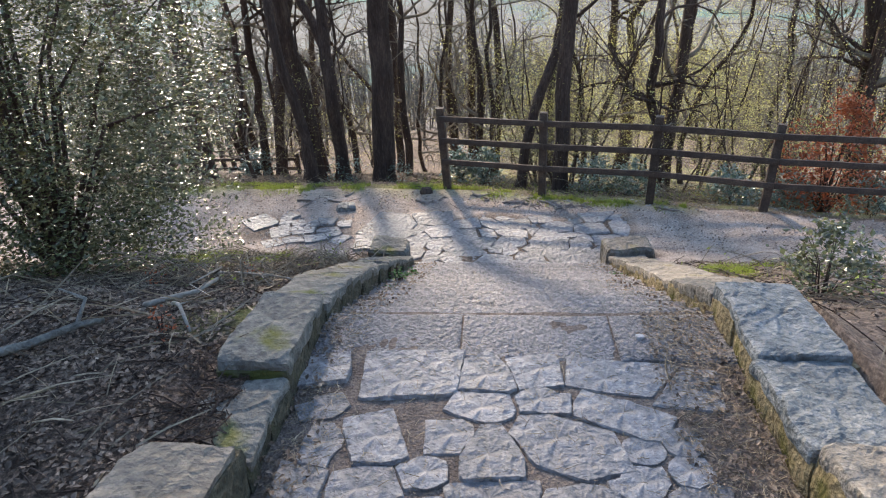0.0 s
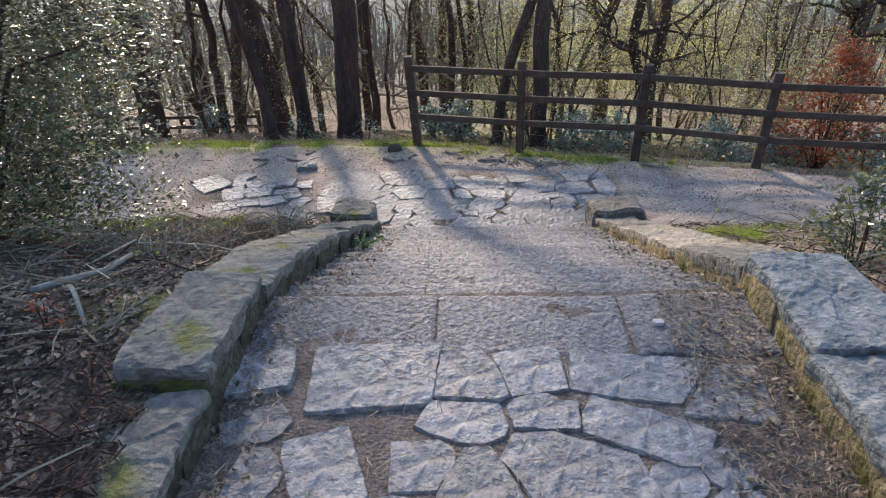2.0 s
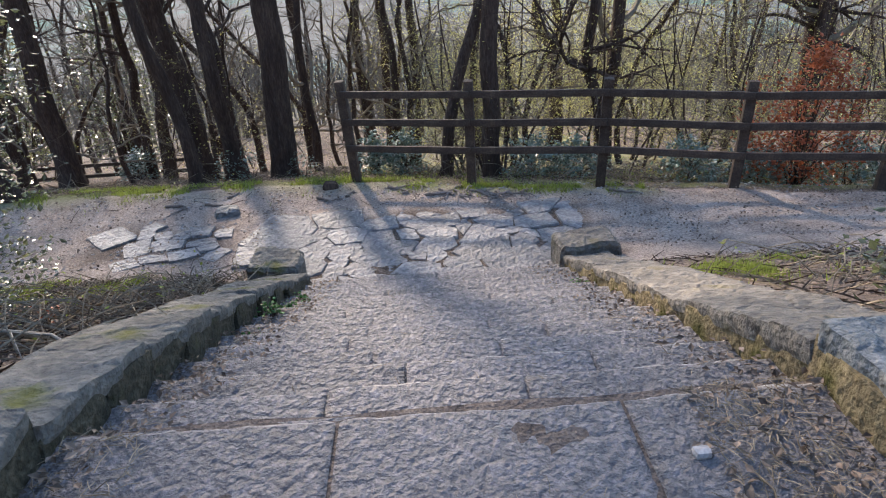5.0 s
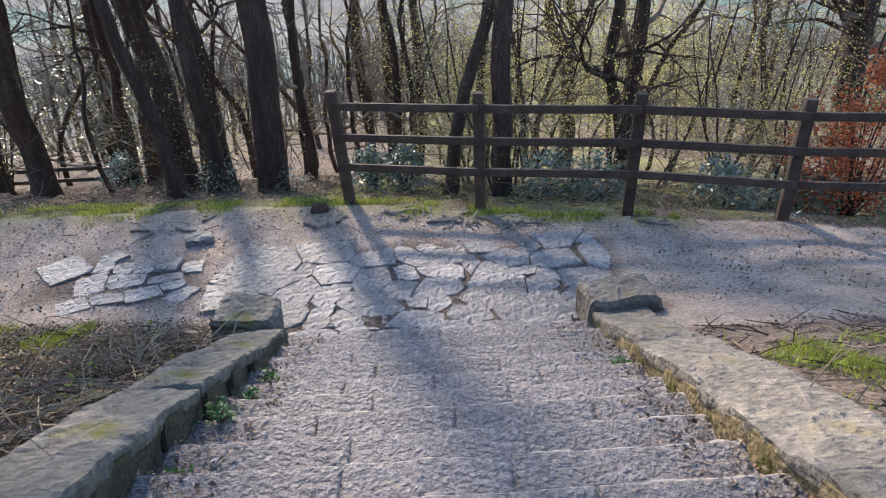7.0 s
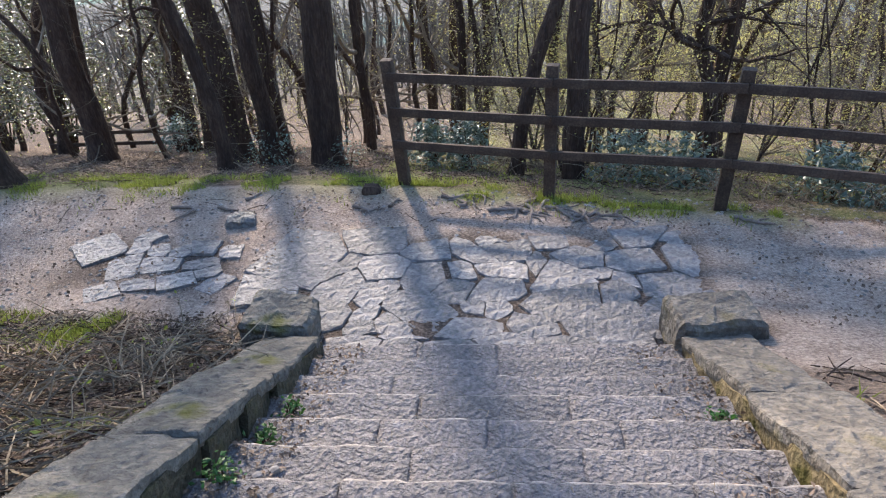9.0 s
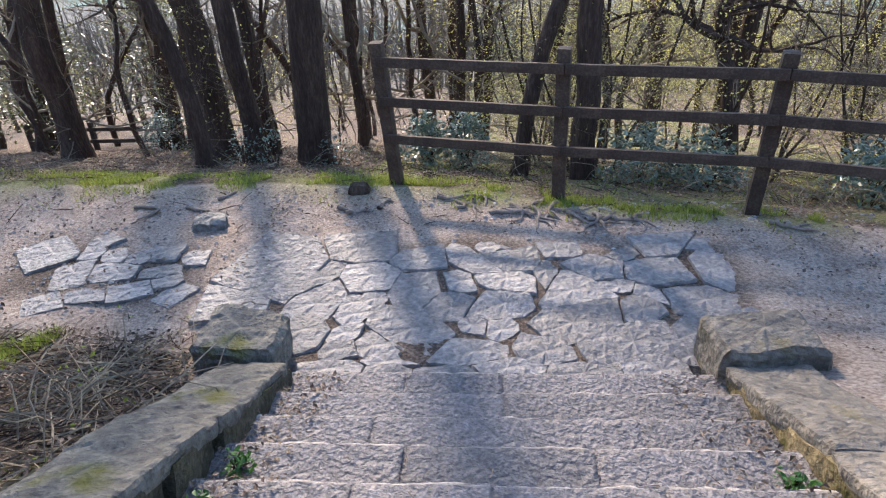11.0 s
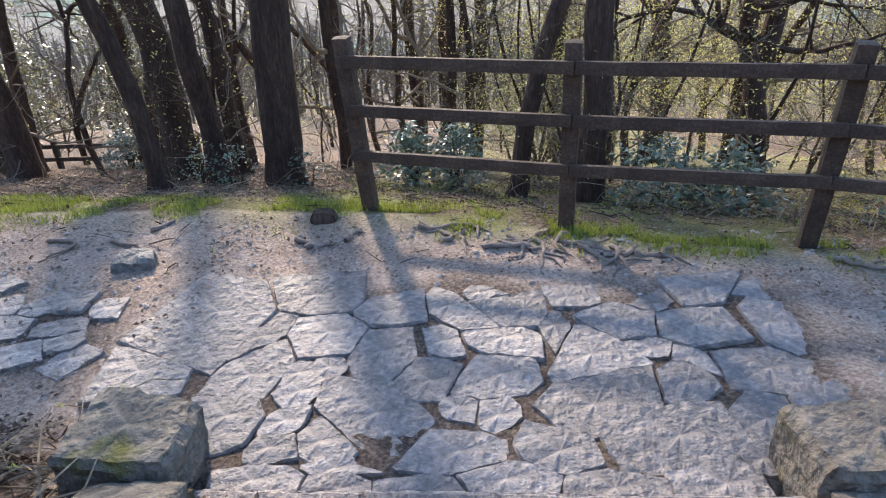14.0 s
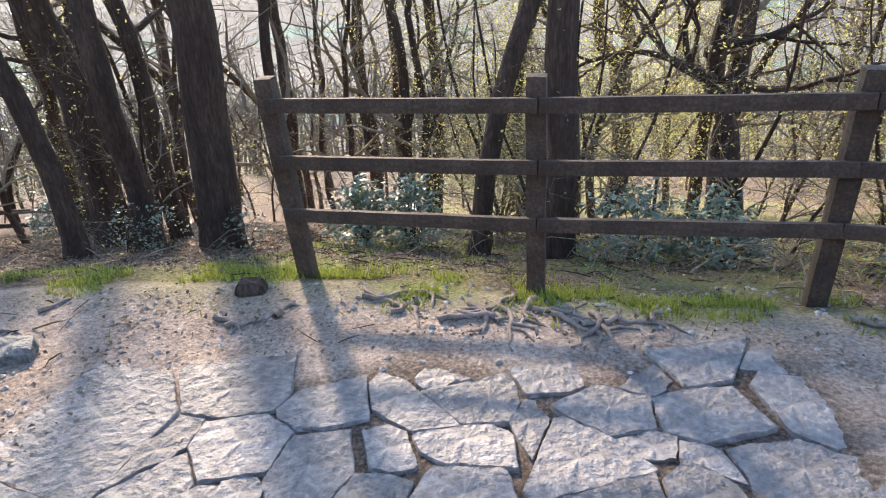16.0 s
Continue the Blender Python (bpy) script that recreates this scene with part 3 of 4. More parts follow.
piece_r = tagged(piece("end_stone", rock_mesh("end_stone", 0.6, 0.44, 0.56, CAP, 18, 16, 12, 0.04, 0.05, 31.0, ledge=0.015), None, pose(2.07, 0.32, 0.41, -2, -2, 2)), "upright lichened sandstone block at the foot of the wall", "stone block")

# ---- fence ----
fence = tagged(new("fence"), "dark weathered three-rail timber fence along the path edge", "fence")
POSTS = [(-0.535, 3.33, 1.44, -2.0, 5.0), (1.15, 2.96, 1.43, 0.0, 2.5), (2.86, 2.53, 1.45, 1.0, 6.0), (4.55, 2.26, 1.37, 2.0, 0.0), (6.25, 1.88, 1.37, 2.0, 1.0), (7.95, 1.5, 1.35, 0, 0), (9.6, 1.15, 1.35, 0, 0)]
frng = random.Random(6)
for x, y, top, lean, back in POSTS:
    me = rock_mesh("post", 0.13, 0.11, 1.75, TIMBER, 2, 2, 8, 0.006, 0.012, frng.uniform(0, 40))
    piece("post", me, fence, pose(x, y, top, back, lean, -13))
for (x0, y0, t0, _, k0), (x1, y1, t1, _, k1) in zip(POSTS, POSTS[1:]):
    for h in (0.10, 0.48, 0.86):
        a, b = Vector((x0, y0 - 0.08 + h * math.sin(radians(k0)), t0 - h - 0.02)), Vector((x1, y1 - 0.08 + h * math.sin(radians(k1)), t1 - h - 0.02))
        ln = (b - a).length
        me = rock_mesh("rail", ln, 0.045, 0.095, TIMBER, 14, 1, 2, 0.006, 0.008, frng.uniform(0, 40))
        m = Matrix.Translation((a + b) / 2) @ (b - a).to_track_quat("X", "Z").to_matrix().to_4x4()
        piece("rail", me, fence, m)


# ---- trees by the path ----
def tree(base, way, r, label, seed, limbs=7, first=3.2, top=10.0, flare=1.5, wob=0.06, most=3):
    """A standing tree: way is a list of (dx, z) along the trunk seen from the path, then it goes on upwards."""
    rng = random.Random(seed)
    bx, by = base
    bz = ground_z(bx, by) - 0.15
    pts = [Vector((bx, by, bz))]
    for dx, z in way:
        pts.append(Vector((bx + dx, by + rng.gauss(0, wob), z)))
    d = (pts[-1] - pts[-2]).normalized()
    while pts[-1].z < bz + top:
        d = (d + Vector((rng.gauss(0, 0.10), rng.gauss(0, 0.10), 0.12))).normalized()
        pts.append(pts[-1] + d * 0.9)
    fine = []
    for a, b in zip(pts, pts[1:]):
        n = max(1, int((b - a).length / 0.35))
        for k in range(n):
            q = a.lerp(b, k / n)
            q += Vector((noise.noise(q * 1.3 + Vector((seed, 0, 0))), noise.noise(q * 1.3 + Vector((0, seed, 0))), 0)) * wob * (1 if fine else 0)
            fine.append(q)
    fine.append(pts[-1])
    total = fine[-1].z - bz
    rad = [r * (1 + (flare - 1) * math.exp(-(p.z - bz) / 0.25)) * (1 - 0.75 * max(0.0, (p.z - bz) / total) ** 1.2) for p in fine]
    thing = tagged(new("tree"), label, "tree")
    V, F = [], []
    tube(V, F, fine, rad, 14)
    piece("trunk", mesh_of("trunk", V, F, BARK, True), thing)
    V, F, tips = [], [], []
    for _ in range(limbs):
        i = rng.randrange(len(fine) // 4, len(fine))
        if fine[i].z < bz + first:
            continue
        a = rng.uniform(0, 2 * math.pi)
        dd = Vector((math.cos(a), math.sin(a), rng.uniform(0.1, 0.8)))
        branchlet(rng, V, F, fine[i], dd, rng.uniform(1.4, 2.8), min(rad[i] * 0.5, 0.06), 1, tips, 0.4, 0.0, 3, most)
    if V:
        tagged(piece("crown", mesh_of("crown", V, F, BARK), thing), kind="stuff")
    return thing, tips


def needle_crown(made, seed, size=0.11, per=6, spread=0.34):
    """Dark needle tufts round the ends of a pine's boughs; mostly unseen, for shade."""
    thing, tips = made
    if tips:
        tagged(piece("foliage", leaves_mesh("foliage", random.Random(seed), tips, LEAF_D, size, per, spread), thing), kind="stuff")


needle_crown(tree((-2.05, 6.18), [(0.02, 0.0), (0.1, 1.64), (0.14, 2.9)], 0.25, "thick straight dark-barked pine beside the path", 1, 26, 6.0, 14, 1.2), 1)
tree((-2.98, 6.35), [(-0.06, -0.2), (-0.11, 0.7), (-0.13, 1.8)], 0.15, "slender dark trunk leaning beside the big pine", 2, 10, 4.0, 10)
needle_crown(tree((-3.97, 7.5), [(-0.03, -0.2), (-0.08, 0.7), (-0.24, 1.7)], 0.235, "dark straight trunk on the leafy slope", 3, 24, 9.0, 15), 3)
tree((-3.57, 5.83), [(-0.04, 0.2), (-0.14, 0.7), (-0.32, 1.75)], 0.12, "thin leaning dark trunk on the verge", 4, 9, 3.4, 9)
tree((-3.42, 8.3), [(-0.02, -0.5), (-0.04, 0.8), (-0.14, 1.4)], 0.135, "slender dark trunk further down the slope", 5, 9, 3.0, 10)
needle_crown(tree((-6.95, 8.05), [(0.0, -0.3), (0.0, 0.5), (-0.03, 1.6)], 0.23, "dark mature trunk in the leaf litter", 6, 20, 4.0, 13), 6)
tree((-5.72, 10.2), [(0.15, -0.6), (0.4, 0.9), (0.5, 1.6)], 0.15, "dark trunk among the others on the slope", 9, 10, 3.5, 10)
tree((-6.3, 10.7), [(0.0, -0.8), (0.1, 0.8)], 0.13, "slender dark trunk among the others on the slope", 20, 10, 3.0, 10, 1.4, 0.1)
tree((-8.4, 10.4), [(0.1, -0.5), (0.25, 0.9)], 0.13, "slim trunk in the leaf litter", 7, 9, 3.0, 10)
tree((-10.0, 11.4), [(-0.08, -0.5), (0.2, 0.74)], 0.14, "crooked slim trunk on the slope", 8, 9, 2.2, 9, 1.4, 0.15)
needle_crown(tree((1.67, 4.91), [(-0.03, 0.4), (-0.03, 1.69), (0.04, 2.9)], 0.15, "straight dark trunk just behind the fence", 10, 18, 4.6, 12, 1.12), 10)
tree((0.85, 5.33), [(0.22, 0.49), (0.56, 1.65)], 0.105, "leaning dark trunk behind the fence", 11, 10, 3.0, 9, 1.4, 0.08)
tree((3.9, 6.2), [(-0.03, -0.3), (-0.28, 0.7), (-0.42, 1.5), (-0.4, 2.3)], 0.115, "thin curving trunk with low boughs behind the fence", 13, 14, 1.9, 8, 1.3, 0.1)
needle_crown(tree((8.9, 8.0), [(-0.2, 0.9), (-0.42, 2.4)], 0.25, "heavy dark trunk with spreading boughs", 14, 22, 2.4, 10, 1.3, 0.1), 14)
tree((-5.7, 3.9), [(-0.1, 0.5), (-0.2, 2.0)], 0.2, "dark trunk on the verge", 15, 8, 4.0, 9, 1.6)


# Pines added to block the sun; their needle crowns stand out of view.
needle_crown(tree((0.4, 10.8), [(0.1, 0.0), (0.0, 2.0)], 0.11, "slim pine added behind the fence, its unseen crown shading the path", 16, 30, 6.0, 14, 1.2, 0.08), 16, 0.12, 5, 0.4)
needle_crown(tree((1.9, 10.1), [(-0.1, 0.0), (0.1, 2.0)], 0.10, "slim pine added behind the fence, its unseen crown shading the path", 17, 30, 6.0, 14, 1.2, 0.08), 17, 0.12, 5, 0.4)
needle_crown(tree((-0.4, 13.2), [(0.1, 0.0), (0.0, 2.0)], 0.13, "slim pine added down the slope, its unseen crown shading the path", 18, 30, 6.0, 15, 1.2, 0.08), 18, 0.12, 13, 0.4)
needle_crown(tree((5.2, 10.8), [(0.1, 0.0), (0.2, 2.0)], 0.12, "slim pine added down the slope, its unseen crown shading the path", 19, 30, 6.0, 14, 1.2, 0.08), 19, 0.12, 13, 0.4)


# Another added pine whose unseen crown dapples the paving.
needle_crown(tree((-2.7, 13.0), [(0.1, 0.0), (0.0, 2.0)], 0.13, "slim pine added down the slope, its unseen crown shading the path", 25, 34, 6.0, 15, 1.2, 0.08), 25)


def forked_tree(x, y):
    """The tree whose trunk parts into two winding stems."""
    thing = tagged(new("tree"), "winding forked trunk with two crooked stems", "tree")
    rng = random.Random(77)
    V, F = [], []
    b = Vector((x, y, ground_z(x, y) - 0.2))
    f = Vector((x, y, -0.12))
    tube(V, F, [b, b.lerp(f, 0.35) + Vector((0.15, 0, 0)), b.lerp(f, 0.7) + Vector((0.12, 0, 0)), f], [0.3, 0.23, 0.20, 0.22], 12)
    left = [f, f + Vector((-0.38, 0, 0.4)), f + Vector((-0.5, 0, 0.85)), f + Vector((-0.46, 0.1, 1.4)), f + Vector((-0.5, 0, 2.1)), f + Vector((-0.8, 0, 3.2)), f + Vector((-0.6, 0.2, 5.0))]
    right = [f, f + Vector((0.24, 0, 0.42)), f + Vector((0.1, 0, 0.9)), f + Vector((0.0, 0.1, 1.5)), f + Vector((0.32, 0, 2.1)), f + Vector((0.5, 0, 3.2)), f + Vector((0.5, 0.2, 5.0))]
    for st in (left, right):
        tube(V, F, st, [0.17, 0.15, 0.135, 0.12, 0.11, 0.09, 0.05], 10)
    piece("trunk", mesh_of("trunk", V, F, BARK, True), thing)
    V, F, tips = [], [], []
    for st in (left, right):
        for i in range(3, 7):
            branchlet(rng, V, F, st[i], Vector((rng.gauss(0, 1), rng.gauss(0, 0.6), 0.5)), 1.8, 0.05, 1, tips, 0.4, 0, 3, 3)
    tagged(piece("crown", mesh_of("crown", V, F, BARK), thing), kind="stuff")


forked_tree(4.45, 13.7)

# ---- woodland on the slope ----
def wood_tree(seed, height, r, limbs, crook, leafy):
    rng = random.Random(seed)
    thing = tagged(new("woodland_tree"), "thin bare woodland tree with a tangle of twigs" if not leafy else "thin woodland tree with sparse fresh yellow-green leaves", "tree", "woodland trees")
    V, F, tips = [], [], []
    pts, d, q = [Vector((0, 0, -0.3))], Vector((rng.gauss(0, 0.08), rng.gauss(0, 0.08), 1)), Vector((0, 0, -0.3))
    n = int(height / 0.5)
    for i in range(n):
        d = (d + Vector((rng.gauss(0, crook), rng.gauss(0, crook), 0.08))).normalized()
        q = q + d * (height / n)
        pts.append(q.copy())
    rad = [r * (1 - 0.82 * i / n) + 0.004 for i in range(n + 1)]
    tube(V, F, pts, rad, 7)
    piece("trunk", mesh_of("trunk", V, F, BARK, True), thing)
    V, F = [], []
    for c in range(limbs):
        i = rng.randint(int(n * 0.18), n)
        a = rng.uniform(0, 2 * math.pi)
        branchlet(rng, V, F, pts[i], Vector((math.cos(a), math.sin(a), rng.uniform(0.2, 1.0))), height * rng.uniform(0.14, 0.28), max(0.01, rad[i] * 0.55), 1, tips, 0.45, -0.1, 3, 4)
    tagged(piece("crown", mesh_of("crown", V, F, TWIG), thing), kind="stuff")
    if leafy:
        tagged(piece("foliage", leaves_mesh("foliage", rng, tips, LEAF_Y, 0.042, leafy * 2, 0.3), thing), kind="stuff")
    return thing


VARIANTS = [wood_tree(101, 8.5, 0.10, 14, 0.14, 0), wood_tree(102, 7.0, 0.07, 14, 0.2, 0), wood_tree(103, 11.5, 0.14, 16, 0.1, 0),
            wood_tree(104, 6.0, 0.05, 12, 0.22, 5), wood_tree(105, 9.0, 0.08, 14, 0.16, 4), wood_tree(106, 4.6, 0.03, 9, 0.12, 1)]
SPOTS = [(-6.0, 14.5), (-1.2, 10.9), (-0.9, 12.4), (0.3, 9.2), (2.6, 9.4), (5.6, 6.2), (6.6, 5.2)]
wrng = random.Random(31)
grid = []
y = 8.0
while y < 46:
    step = 1.0 + y * 0.055
    half = 0.80 * (y + 7.5)
    x = -half
    while x < half:
        grid.append((x + wrng.uniform(-0.5, 0.5) * step, y + wrng.uniform(-0.5, 0.5) * step))
        x += step * 1.25
    y += step * 1.2
for i, (x, y) in enumerate(SPOTS + grid):
    if i < len(VARIANTS):
        continue
    leafy = wrng.random() < (0.85 if 0.1 < x / (y + 7.5) < 0.38 and y > 9 else 0.0 if x < 1 else 0.12)
    k = wrng.choice((3, 4, 5, 4)) if leafy else wrng.choice((0, 1, 2, 5, 1, 5))
    if i > 6 and wrng.random() < (0.25 if y < 14 else 0.32):
        continue
    s = wrng.uniform(0.7, 1.15)
    ob = copy_thing(VARIANTS[k], pose(x, y, ground_z(x, y), 0, 0, wrng.uniform(0, 360)) @ Matrix.Scale(s, 4))
for _ in range(34):
    x = wrng.uniform(0.2, 9.5)
    y = wrng.uniform(4.6, 9.0) - 0.24 * max(0.0, x)
    copy_thing(VARIANTS[5], pose(x, y, ground_z(x, y), wrng.gauss(0, 5), wrng.gauss(0, 5), wrng.uniform(0, 360)) @ Matrix.Scale(wrng.uniform(0.5, 0.9), 4))
for ob, (x, y) in zip(VARIANTS, SPOTS):
    ob.matrix_basis = pose(x, y, ground_z(x, y))


# ---- evergreen and copper shrubs ----
def bush(name, label, category, x, y, rx, ry, h, material, leaf, spots, per, seed, z0=None, low=0.05, spread=0.09, group="", taper=0.6, level=0.6):
    """A leafy bush: stems from the base out to clumps of leaves in an uneven dome."""
    rng = random.Random(seed)
    thing = tagged(new(name), label, category, group)
    gz = ground_z(x, y) if z0 is None else z0
    thing.matrix_basis = pose(x, y, gz)
    V, F, tips = [], [], []
    while len(tips) < spots:
        a, u = rng.uniform(0, 2 * math.pi), rng.random()
        t = low + (1 - low) * rng.random()
        prof = math.sin(math.pi * min(1.0, 0.21 + 0.79 * t)) ** taper
        lump = 0.75 + 0.5 * noise.noise(Vector((math.cos(a) * 1.6 + seed, math.sin(a) * 1.6, t * 3.2)))
        rr = prof * lump * (0.45 + 0.6 * math.sqrt(u))
        p = Vector((math.cos(a) * rr * rx, math.sin(a) * rr * ry, t * h * (0.9 + 0.2 * lump)))
        if noise.noise(p * (2.2 / max(rx, 0.4)) + Vector((seed, 0, 0))) < -0.28:
            continue
        tips.append((p, p.normalized()))
    for p, _ in tips[::max(1, len(tips) // (26 if h > 0.6 else 9))]:
        m = p * 0.45 + Vector((0, 0, 0.12 * h))
        tube(V, F, [Vector((rng.gauss(0, 0.04), rng.gauss(0, 0.04), -0.1)), m, p], [0.004 + 0.006 * h, 0.003 + 0.003 * h, 0.002], 4)
    tagged(piece("stem", mesh_of("stem", V, F, BARK), thing), kind="stuff")
    tagged(piece("foliage", leaves_mesh("foliage", rng, tips, material, leaf, per, spread, 0.25, level), thing), kind="stuff")
    return thing


holly = bush("holly_tree", "large dense glossy dark green holly beside the steps", "holly tree", -4.62, -1.0, 2.9, 1.8, 6.8, LEAF_D, 0.060, 10500, 10, 5, None, 0.0, 0.10, taper=1.0, level=0.38)
for i, (x, y, r, h) in enumerate([(-10.5, 12.5, 1.5, 4.6), (-13.5, 14.0, 1.8, 5.5), (-8.8, 15.5, 1.6, 5.0)]):
    bush("evergreen_tree", "dark evergreen tree with glossy leaves on the slope", "evergreen tree", x, y, r, r * 0.8, h, LEAF_D, 0.10, 900, 6, 140 + i, None, 0.15, 0.16, "slope evergreens")
bush("copper_beech", "young copper beech with dry rusty leaves behind the fence", "beech", 5.75, 3.0, 0.95, 0.7, 1.8, LEAF_R, 0.07, 620, 5, 6, None, 0.12)
for i, (x, y, r, h) in enumerate([(0.2, 5.9, 0.42, 0.72), (-0.35, 5.9, 0.32, 0.66), (2.35, 4.8, 0.55, 0.6), (3.0, 4.5, 0.5, 0.6), (4.5, 3.7, 0.6, 0.55), (5.3, 3.2, 0.5, 0.5), (6.5, 3.0, 0.6, 0.6), (7.4, 2.7, 0.6, 0.6), (-6.5, 10.5, 0.7, 0.7)]):
    bush("evergreen_shrub", "low bluish-green evergreen shrub on the slope behind the fence", "shrub", x, y, r, r * 0.8, h, LEAF_G, 0.08, 170, 5, 40 + i, None, 0.1, 0.08, "evergreen shrubs")
bush("holly_sapling", "small holly sapling beside the wall", "shrub", 2.75, -3.15, 0.38, 0.32, 0.55, LEAF_D, 0.05, 170, 6, 61, None, 0.1, 0.05)
for i, (x, y) in enumerate([(-2.6, 5.95), (-1.65, 5.9), (-3.1, 6.1)]):
    bush("holly_seedling", "small pale-leaved holly seedling at the tree foot", "shrub", x, y, 0.28, 0.22, 0.5, LEAF_G, 0.05, 40, 4, 70 + i, None, 0.1, 0.06, "holly seedlings")


# ---- far woods ----
frv, frf = [], []
orng = random.Random(12)
for _ in range(1500):
    y = orng.uniform(44, 150)
    x = orng.uniform(-1, 1) * 0.85 * (y + 8)
    b = Vector((x, y, ground_z(x, y)))
    h = orng.uniform(5, 10)
    top = b + Vector((orng.gauss(0, 0.6), 0, h))
    tube(frv, frf, [b, b.lerp(top, 0.5) + Vector((orng.gauss(0, 0.3), 0, 0)), top], [0.13, 0.09, 0.03], 3)
    for _k in range(26):
        a = b.lerp(top, orng.uniform(0.25, 1))
        d = Vector((orng.gauss(0, 1), orng.gauss(0, 1), orng.uniform(0.1, 1.2))).normalized() * orng.uniform(0.8, 2.4)
        i = len(frv)
        frv += [a, a + Vector((0.06, 0, 0.05)), a + d]
        frf.append((i, i + 1, i + 2))
# Twig colour with the valley's haze mixed in.
HAZE = surface("distant_twigs", [(0.07, 0.063, 0.054), (0.125, 0.11, 0.09), (0.19, 0.17, 0.12)], 0.1, 3.0, 0.95, 0, 0.01, 0.1, 0.3)
tagged(new("far_woodland", mesh_of("far_woodland", frv, frf, HAZE)), "hazy bare woodland across the valley", "woodland", kind="stuff")

# ---- low rail at the wood's edge ----
low_rail = tagged(new("low_fence"), "low weathered timber rail fence at the edge of the slope", "fence")
RAILPTS = [(-11.0, 12.4), (-9.2, 12.2), (-7.4, 12.0), (-5.7, 11.8)]
for x, y in RAILPTS:
    piece("post", rock_mesh("post", 0.11, 0.11, 1.0, TIMBER, 1, 1, 4, 0.005, 0.01, x), low_rail, pose(x, y, ground_z(x, y) + 0.72))
for (x0, y0), (x1, y1) in zip(RAILPTS, RAILPTS[1:]):
    for h in (0.3, 0.6):
        a, b = Vector((x0, y0 - 0.08, ground_z(x0, y0) + h)), Vector((x1, y1 - 0.08, ground_z(x1, y1) + h))
        piece("rail", rock_mesh("rail", (b - a).length, 0.05, 0.10, TIMBER, 8, 1, 1, 0.006, 0.01, x0), low_rail, Matrix.Translation((a + b) / 2) @ (b - a).to_track_quat("X", "Z").to_matrix().to_4x4())


# ---- forest floor ----
def scatter_leaves(name, label, boxes, material, size, seed, flat=0.35, lift=0.012, zf=ground_z):
    """Fallen leaves: small curled diamonds lying on the ground in the given boxes (x0, x1, y0, y1, count)."""
    rng = random.Random(seed)
    V, F = [], []
    for x0, x1, y0, y1, n in boxes:
        for _ in range(n):
            x, y = rng.uniform(x0, x1), rng.uniform(y0, y1)
            if noise.noise(Vector((x * 1.7, y * 1.7, seed))) < -0.25:
                continue
            c = Vector((x, y, zf(x, y) + lift + rng.uniform(0, 0.02)))
            a = Vector((rng.gauss(0, 1), rng.gauss(0, 1), rng.gauss(0, flat))).normalized()
            b = a.cross(Vector((rng.gauss(0, flat), rng.gauss(0, flat), 1))).normalized()
            k = a.cross(b)
            s = size * rng.uniform(0.5, 1.4)
            i = len(V)
            V += [c, c + a * s * 0.5 + b * s * 0.33 - k * s * 0.15, c + a * s, c + a * s * 0.5 - b * s * 0.33 - k * s * 0.15]
            F += [(i, i + 1, i + 2), (i, i + 2, i + 3)]
    tagged(new(name, mesh_of(name, V, F, material)), label, "leaf litter", kind="stuff")


def scatter_sticks(name, label, boxes, material, long, thick, seed, zf, rise=0.12):
    rng = random.Random(seed)
    V, F = [], []
    for x0, x1, y0, y1, n in boxes:
        for _ in range(n):
            x, y = rng.uniform(x0, x1), rng.uniform(y0, y1)
            s = long * rng.uniform(0.25, 1.3)
            d = Vector((rng.gauss(0, 1), rng.gauss(0, 1), 0)).normalized() * s
            a = Vector((x, y, zf(x, y) + 0.008))
            bx, by = x + d.x, y + d.y
            b = Vector((bx, by, zf(bx, by) + 0.01 + abs(rng.gauss(0, rise)) * s))
            m = a.lerp(b, 0.5) + Vector((rng.gauss(0, 0.05), rng.gauss(0, 0.05), 0.03)) * s
            t = thick * rng.uniform(0.5, 1.6)
            tube(V, F, [a, m, b], [t, t, t * 0.5], 3)
    tagged(new(name, mesh_of(name, V, F, material)), label, "twigs", kind="stuff")


DRY = surface("dry_leaf", [(0.04, 0.027, 0.019), (0.14, 0.097, 0.066), (0.35, 0.265, 0.19)], 3.0, 30.0, 0.7, 0, 0.01, 0.3, 0.55)
STRAW = surface("dry_stem", [(0.08, 0.06, 0.04), (0.21, 0.16, 0.10), (0.42, 0.34, 0.22)], 3.0, 30.0, 0.75, 0, 0.01, 0.3, 0.5)
BLADE = surface("grass_blade", [(0.11, 0.14, 0.025), (0.24, 0.28, 0.05), (0.38, 0.40, 0.10)], 3.0, 30.0, 0.6, 0, 0.01, 0.3, 0.35, leaf=0.4)
scatter_leaves("leaf_litter", "brown fallen leaves on the bank and slope", [(-6.0, -1.15, -6.2, 0.8, 46000), (2.25, 5.0, -6.0, -0.3, 3000), (-10.5, -1.0, 3.6, 11.0, 34000), (-1.0, 8.0, 3.4, 7.0, 9000), (-6.0, -1.3, 0.9, 3.3, 1500), (2.6, 6.0, 0.3, 2.4, 1100), (-1.6, 2.6, 2.1, 3.2, 700)], DRY, 0.033, 3)


def stair_top(x, y):
    if y < -3.98:
        return TOP_Z + 0.005
    k = min(13, max(0, math.ceil((NOSE_Y - y) / GOING) - 1))
    return float(np.interp(k, [0, 4, 13], [0.18, 0.70, TOP_Z])) + 0.006


